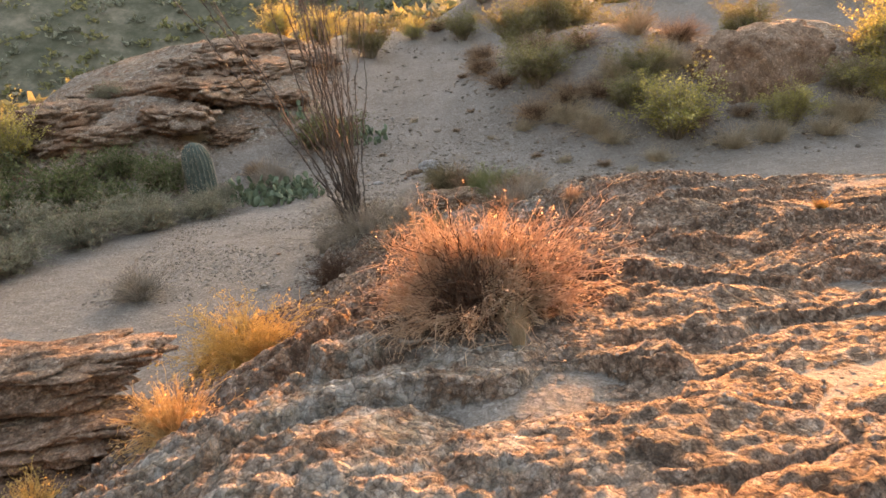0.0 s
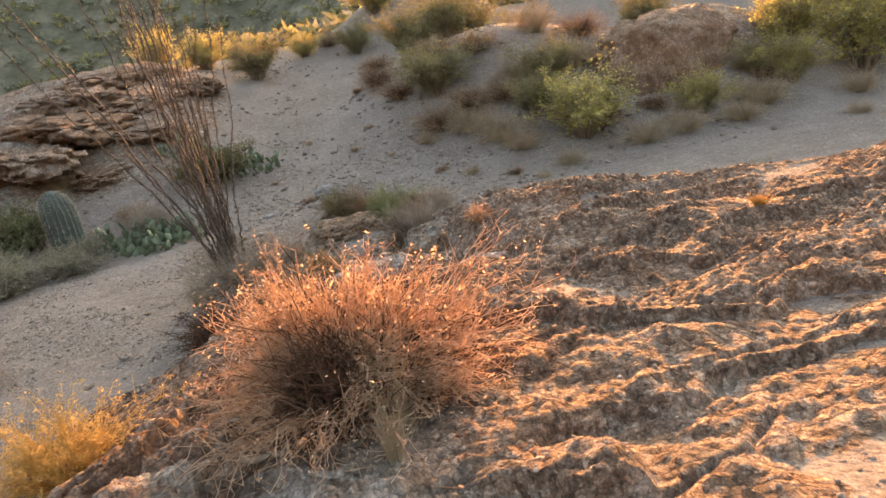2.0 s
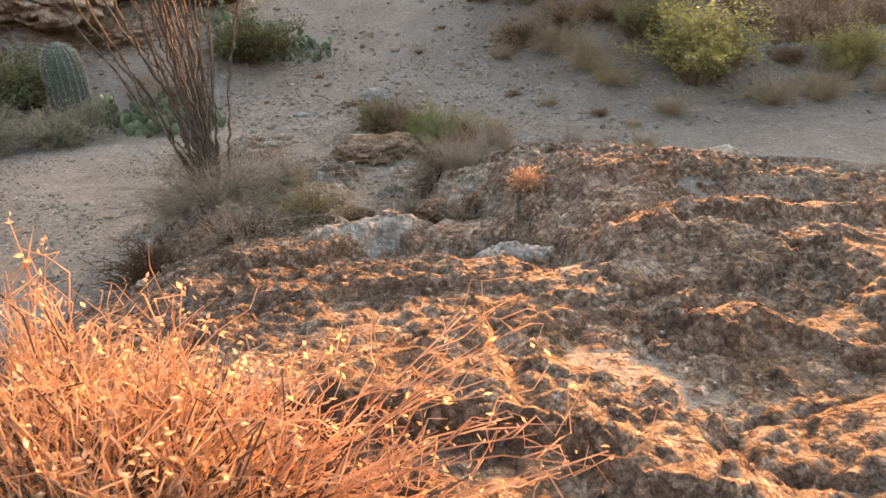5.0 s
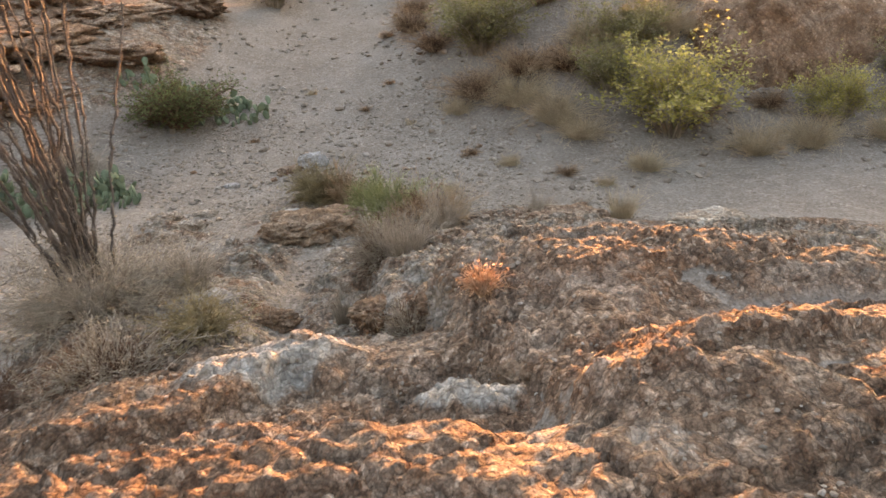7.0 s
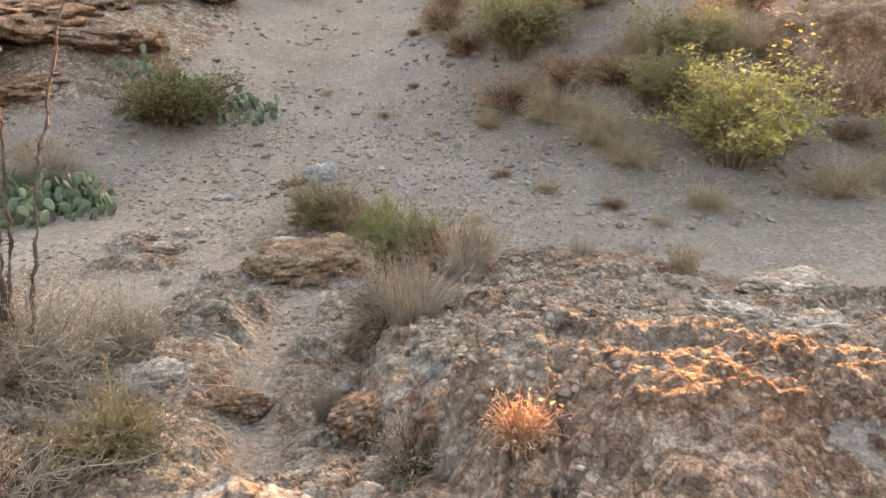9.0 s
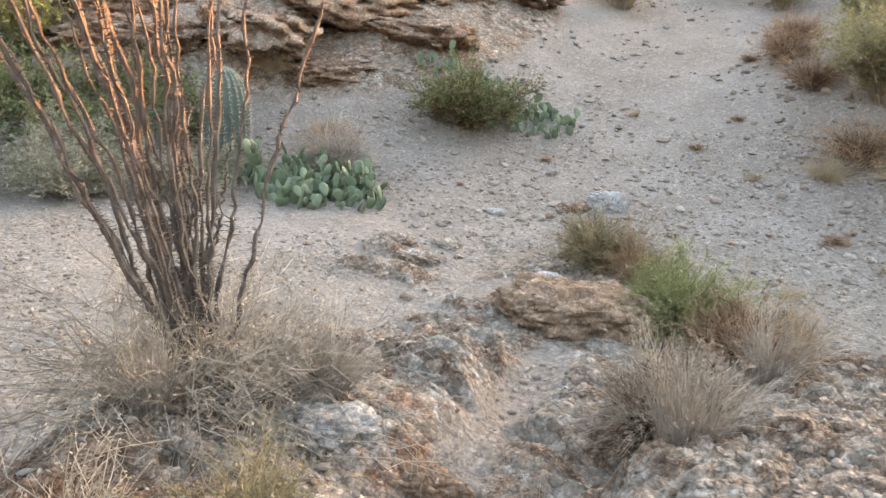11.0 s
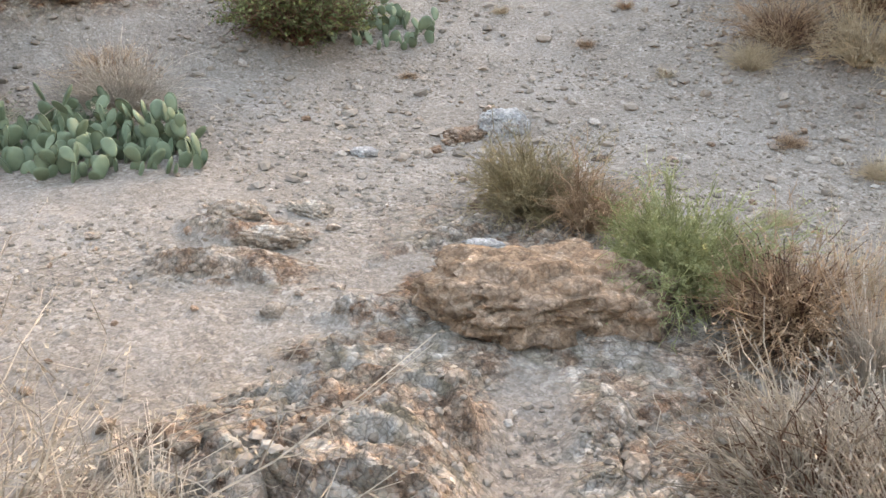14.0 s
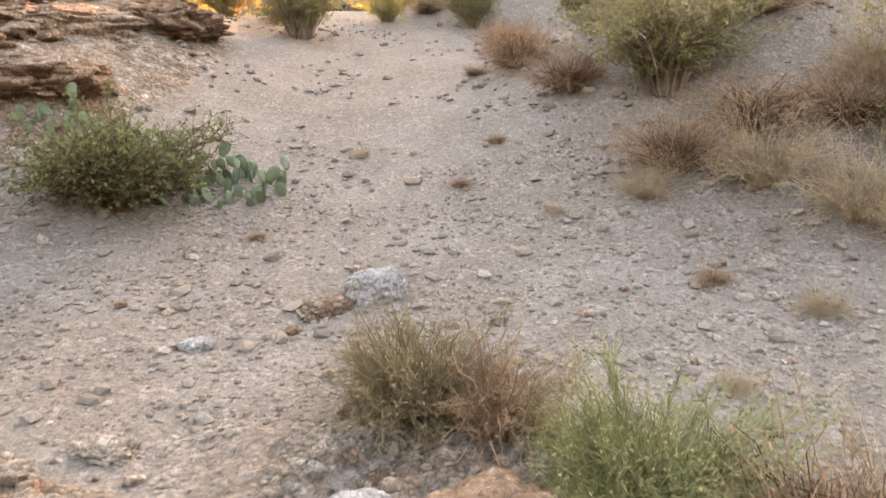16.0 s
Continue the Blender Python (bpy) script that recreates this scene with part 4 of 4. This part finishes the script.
GOLDEN_AT = [(4.55, 15.6, 1.15), (6.9, 15.6, 0.6), (9.8, 17.4, 1.25), (11.2, 17.0, 1.35), (12.9, 17.6, 1.4), (14.4, 16.5, 1.2), (12.4, 20.2, 1.5), (9.1, 16.2, 0.7), (-3.9, 25.3, 0.9), (-5.2, 25.0, 0.8), (-1.0, 25.6, 0.55), (1.4, 26.8, 0.9), (-9.2, 15.5, 0.9), (-10.2, 16.2, 0.85), (-11.4, 15.4, 0.9), (15.8, 18.6, 1.5)]
for i, (x, y, s) in enumerate(GOLDEN_AT):
    place("golden", x, y, s, i * 61, "sunlit yellow-green desert shrub", golden)
STRAW_AT = [(3.3, 15.7, 0.8), (3.9, 14.5, 0.55), (5.5, 14.9, 0.8), (6.3, 15.0, 0.8), (3.0, 16.2, 0.9), (7.4, 15.0, 0.8), (8.2, 15.6, 1.0), (2.5, 16.8, 0.95), (5.0, 17.6, 1.1), (5.6, 17.6, 0.8), (8.0, 15.8, 0.7), (3.8, 17.6, 0.9), (4.6, 19.0, 1.0), (-3.6, 18.6, 0.45), (-5.6, 16.6, 0.6), (-2.9, 25.0, 0.7), (10.2, 15.6, 0.7), (11.6, 15.4, 0.7), (9.2, 14.2, 0.45), (1.6, 16.9, 0.55)]
for i, (x, y, s) in enumerate(STRAW_AT):
    place("straw", x, y, s, i * 83, "straw-coloured dry shrub on gravel", straw)
RUSTY_AT = [(2.7, 17.4, 1.0), (1.9, 17.2, 0.85), (4.9, 15.9, 1.0), (3.4, 17.2, 0.9), (2.3, 19.6, 1.0), (3.2, 18.8, 1.0), (1.3, 18.9, 0.8), (0.9, 20.4, 0.9), (5.6, 18.8, 1.0), (8.6, 16.4, 0.7), (-9.6, 18.6, 1.0), (-0.2, 26.3, 0.8), (1.0, 22.3, 0.8), (9.6, 13.0, 0.7), (-4.2, 15.9, 0.6), (6.1, 16.0, 0.6)]
for i, (x, y, s) in enumerate(RUSTY_AT):
    place("rusty", x, y, s, i * 67, "brown dry shrub on dusty ground", rusty)

LITTLE_AT = [(0.85, 16.9, 0.22), (1.7, 15.6, 0.25), (2.2, 15.1, 0.3), (0.1, 17.6, 0.2), (1.9, 19.2, 0.3), (0.4, 20.6, 0.3), (-0.9, 18.6, 0.2), (2.9, 14.6, 0.3), (1.35, 14.2, 0.22), (-1.6, 16.8, 0.18), (3.3, 14.1, 0.25), (0.5, 18.4, 0.22)]
for i, (x, y, s) in enumerate(LITTLE_AT):
    place("rusty" if i % 2 else "straw", x, y, s, i * 91, "very small dry weed on stony ground", rusty if i % 2 else straw)

# ---------- rocks ----------
def rock(x, y, z, sx, sy, sz, turn, seed, mat, label, layers=0.0, group="", tilt=0.0, rough=1.0, name="boulder"):
    ob = new(name, boulder_mesh(name, np.random.default_rng(seed), sx, sy, sz, mat, 5, layers, rough))
    ob.matrix_basis = pose(x, y, z, tilt, 0, turn)
    return tagged(ob, label, "rock", group)


rock(-3.40, 5.0, -0.80, 1.40, 0.55, 0.20, 8, 91, M_RUST, "thick rusty-brown ledge block on top of others", 0.10, "stacked ledge blocks")
rock(-3.30, 4.72, -1.16, 1.25, 0.45, 0.17, 2, 92, M_RUST, "dark brown ledge block under another block", 0.12, "stacked ledge blocks")
rock(-3.10, 4.25, -1.48, 1.10, 0.60, 0.22, 10, 93, M_RUST, "rusty ledge block at the foot of the stack", 0.12, "stacked ledge blocks")
rock(-0.09, 12.72, -1.66, 0.70, 0.48, 0.27, 24, 94, M_TAN, "low rusty-brown boulder beside the trail", 0.05, rough=0.85)
rock(6.9, 17.5, -0.65, 2.2, 1.5, 1.75, 20, 95, M_BROWN_ROCK, "large rounded brown boulder on the dusty mound", 0.04, rough=0.45)
rock(8.5, 18.2, -0.75, 1.3, 1.1, 1.45, 50, 96, M_BROWN_ROCK, "rounded brown boulder behind another boulder", 0.04, rough=0.45)
rock(-0.62, 10.2, ground_z(-0.62, 10.2) - 0.02, 0.26, 0.17, 0.12, 30, 98, M_PALE, "white quartz-like stone in the bedrock", rough=0.7)
rock(-0.42, 12.98, -1.51, 0.14, 0.07, 0.05, 10, 99, M_PALE, "flat white stone behind the boulder", rough=0.6)
rock(-0.56, 15.65, ground_z(-0.56, 15.65) + 0.05, 0.26, 0.16, 0.18, 10, 100, M_PALE, "bluish white stone set in the trail", rough=0.7)
rock(-0.84, 15.5, ground_z(-0.84, 15.5), 0.26, 0.15, 0.10, 40, 101, M_RUST, "rusty stone beside the white stone", rough=0.7)
rock(-1.58, 15.0, ground_z(-1.58, 15.0) + 0.02, 0.13, 0.09, 0.05, 0, 102, M_PALE, "flat pale stone lying on the trail", rough=0.6)
rock(-1.95, 13.45, ground_z(-1.95, 13.45), 0.20, 0.12, 0.10, 20, 103, M_SLAB, "grey stone half sunk in the trail", group="trail stones")
rock(-1.6, 13.75, ground_z(-1.6, 13.75) - 0.02, 0.20, 0.12, 0.07, -20, 104, M_SLAB, "pale stone half sunk in the trail", group="trail stones")
rock(-1.65, 13.2, ground_z(-1.65, 13.2), 0.24, 0.10, 0.08, 10, 105, M_SLAB, "long grey stone half sunk in the trail", group="trail stones")
for i, (x, y, s, tilt) in enumerate([(-5.0, 17.2, 0.55, 4), (-6.3, 17.3, 1.1, -5), (-5.4, 18.6, 1.0, 6), (-7.4, 18.8, 1.3, 0), (-4.7, 20.2, 1.0, 5), (-6.2, 20.6, 1.3, -4), (-8.4, 17.3, 1.1, 5), (-9.3, 16.4, 1.0, 0), (-5.6, 22.3, 1.2, 4), (-3.9, 21.6, 0.8, -3), (-7.6, 16.3, 0.9, 3), (-4.3, 18.5, 0.7, 0)]):
    rock(x, y, ground_z(x, y) - 0.14, 1.5 * s, 0.9 * s, 0.36 * s, 12 * tilt, 110 + i, M_RUST, "flat layered brown ledge rock on the hillside", 0.05, "hillside ledges", tilt)


rock(1.0, 11.75, ground_z(1.0, 11.75) - 0.05, 0.5, 0.3, 0.14, 10, 89, M_SLAB, "low grey slab below the dry bush", 0.06, "bedrock slabs", rough=0.8)
rock(2.45, 12.55, ground_z(2.45, 12.55) - 0.05, 0.55, 0.35, 0.17, 0, 88, M_RUST, "low brown rock at the trail edge", 0.05, rough=0.8)
rock(3.9, 12.2, ground_z(3.9, 12.2) - 0.06, 0.55, 0.35, 0.16, 20, 87, M_SLAB, "low grey rock at the trail edge", 0.05, rough=0.8)


# crumbling blocks along the shelf's lip and under the slabs
LIP_BLOCKS = [(1.12, 9.42, -1.16, 0.26, 0.17, 0.15, 70), (1.30, 8.72, -1.10, 0.22, 0.14, 0.13, 115), (1.50, 8.20, -1.04, 0.24, 0.13, 0.12, 110), (1.70, 7.72, -0.98, 0.22, 0.12, 0.11, 118), (0.66, 9.78, -1.33, 0.20, 0.13, 0.10, 60), (-0.20, 10.20, -1.56, 0.26, 0.12, 0.10, 12), (-0.52, 10.16, -1.55, 0.16, 0.12, 0.12, -20), (1.06, 8.48, -1.20, 0.13, 0.09, 0.08, 30), (1.28, 7.12, -0.93, 0.15, 0.10, 0.09, 40), (1.42, 6.95, -0.88, 0.12, 0.09, 0.07, 10), (3.45, 10.95, -1.42, 0.36, 0.22, 0.14, 10), (3.05, 11.2, -1.45, 0.30, 0.18, 0.12, -15)]
for i, (x, y, z, sx, sy, sz, turn) in enumerate(LIP_BLOCKS):
    rock(x, y, z, sx, sy, sz, turn, 200 + i, M_SLAB if i > 9 else M_BLOCK, "rust-brown crumbling block under the bedrock rim" if i < 10 else "low grey block in the bedrock terrace", 0.06, "rim blocks", rough=1.1, name="rim_block")


# ---------- far scrub ----------
def far_scrub(name, count, seed, mat):
    rng = np.random.default_rng(seed)
    a = np.radians(rng.uniform(-62, 62, count))
    d = 26 + 170 * rng.uniform(0, 1, count) ** 1.4
    x, y = d * np.sin(a), d * np.cos(a) + 4
    keep = (np.hypot(x - 2, y - 12) > 17) & ((y > 30) | (np.abs(x) > 13))
    x, y = x[keep], y[keep]
    z = height(x, y)[0]
    n = 12
    size = rng.uniform(0.5, 1.3, len(x))
    p = rng.normal(size=(len(x), n, 3)) * np.array([0.42, 0.42, 0.24])
    p[..., 2] = np.abs(p[..., 2])
    p = p * size[:, None, None] + np.stack([x, y, z], axis=1)[:, None]
    ob = new(name, mesh_of(name, *leaves(rng, p.reshape(-1, 3), 0.55, 0.20), mat))
    return tagged(ob, "scattered desert scrub on distant slopes", "scrub", kind="stuff")


far_scrub("far_scrub", 5600, 130, M_OLIVE)
far_scrub("far_scrub", 4200, 131, M_SAGE)


# ---------- loose stones and pebbles ----------
def pebbles(name, count, seed, lo, hi, box, mat, label):
    """Small angular stones pressed into the ground, many in one mesh."""
    rng = np.random.default_rng(seed)
    g = (1 + 5 ** 0.5) / 2
    ico = np.array([(-1, g, 0), (1, g, 0), (-1, -g, 0), (1, -g, 0), (0, -1, g), (0, 1, g), (0, -1, -g), (0, 1, -g), (g, 0, -1), (g, 0, 1), (-g, 0, -1), (-g, 0, 1)]) / 1.9
    tri = np.array([(0, 11, 5), (0, 5, 1), (0, 1, 7), (0, 7, 10), (0, 10, 11), (1, 5, 9), (5, 11, 4), (11, 10, 2), (10, 7, 6), (7, 1, 8), (3, 9, 4), (3, 4, 2), (3, 2, 6), (3, 6, 8), (3, 8, 9), (4, 9, 5), (2, 4, 11), (6, 2, 10), (8, 6, 7), (9, 8, 1)])
    x, y = rng.uniform(box[0], box[1], count), rng.uniform(box[2], box[3], count)
    keep = fbm(x * 1.3, y * 1.3, seed, 4) + rng.uniform(-0.12, 0.12, count) > 0.50
    x, y = x[keep], y[keep]
    n = len(x)
    size = lo + (hi - lo) * rng.uniform(0, 1, n) ** 3
    v = ico[None] * rng.uniform(0.65, 1.25, (n, 12, 1)) * (size[:, None] * rng.uniform(0.6, 1.3, (n, 3)))[:, None] * np.array([1, 1, 0.65])
    a = rng.uniform(0, 6.3, n)
    c, s = np.cos(a)[:, None], np.sin(a)[:, None]
    v = np.stack([v[..., 0] * c - v[..., 1] * s, v[..., 0] * s + v[..., 1] * c, v[..., 2]], axis=2)
    v += np.stack([x, y, height(x, y)[0] + size * 0.15], axis=1)[:, None]
    f = tri[None] + (np.arange(n) * 12)[:, None, None]
    ob = new(name, mesh_of(name, v.reshape(-1, 3), f.reshape(-1, 3), mat))
    return tagged(ob, label, "gravel", kind="stuff")


def gravel_material():
    m, tree, bsdf = material("gravel")
    geo = tree.nodes.new("ShaderNodeNewGeometry")
    grain = node(tree, "ShaderNodeTexNoise", Vector=geo.outputs["Position"], Scale=60.0, Detail=4.0)
    col = ramp(tree, geo.outputs["Random Per Island"], (0.0, (0.12, 0.097, 0.083)), (0.3, (0.18, 0.15, 0.13)), (0.6, (0.24, 0.205, 0.18)), (0.88, (0.23, 0.185, 0.155)), (1.0, (0.33, 0.305, 0.285)))
    col = mix(tree, ramp(tree, grain.outputs[0], (0.4, grey(0.4)), (0.6, grey(0))), col, (0.12, 0.10, 0.08))
    tree.links.new(col, bsdf.inputs["Base Color"])
    bsdf.inputs["Roughness"].default_value = 0.9
    return m


M_GRAVEL = gravel_material()
pebbles("gravel", 42000, 140, 0.004, 0.028, (-5.0, 4.0, 9.0, 18.0), M_GRAVEL, "loose grey and tan gravel on the trail")
pebbles("gravel", 15000, 141, 0.004, 0.016, (-3.5, 4.5, 1.5, 10.5), M_GRAVEL, "loose pebbles and grit on bedrock")
pebbles("gravel", 9000, 142, 0.010, 0.07, (-6.0, 8.0, 14.0, 26.0), M_GRAVEL, "scattered stones on the rising trail")

# single stones nearest the walk
rng = np.random.default_rng(150)
STONE_MESHES = []
for i in range(7):
    STONE_MESHES.append(boulder_mesh("stone", np.random.default_rng(151 + i), 1.0, 0.8, 0.55, (M_STONE, M_SLAB, M_RUST, M_STONE, M_STONE, M_RUST, M_STONE)[i], 1, 0.0, 1.3))
for i in range(290):
    x, y = rng.uniform(-2.8, 2.0), rng.uniform(8.6, 16.5) if i > 70 else rng.uniform(3.5, 9.0)
    s = (0.020 + 0.075 * rng.uniform() ** 3.5) * (1.0 if y > 8.6 else 0.7)
    stone = new("stone", STONE_MESHES[i % 7])
    stone.parent = ground
    stone.matrix_basis = pose(x, y, ground_z(x, y) + 0.15 * s, rng.uniform(-20, 20), rng.uniform(-20, 20), rng.uniform(0, 360)) @ Matrix.Scale(s, 4)
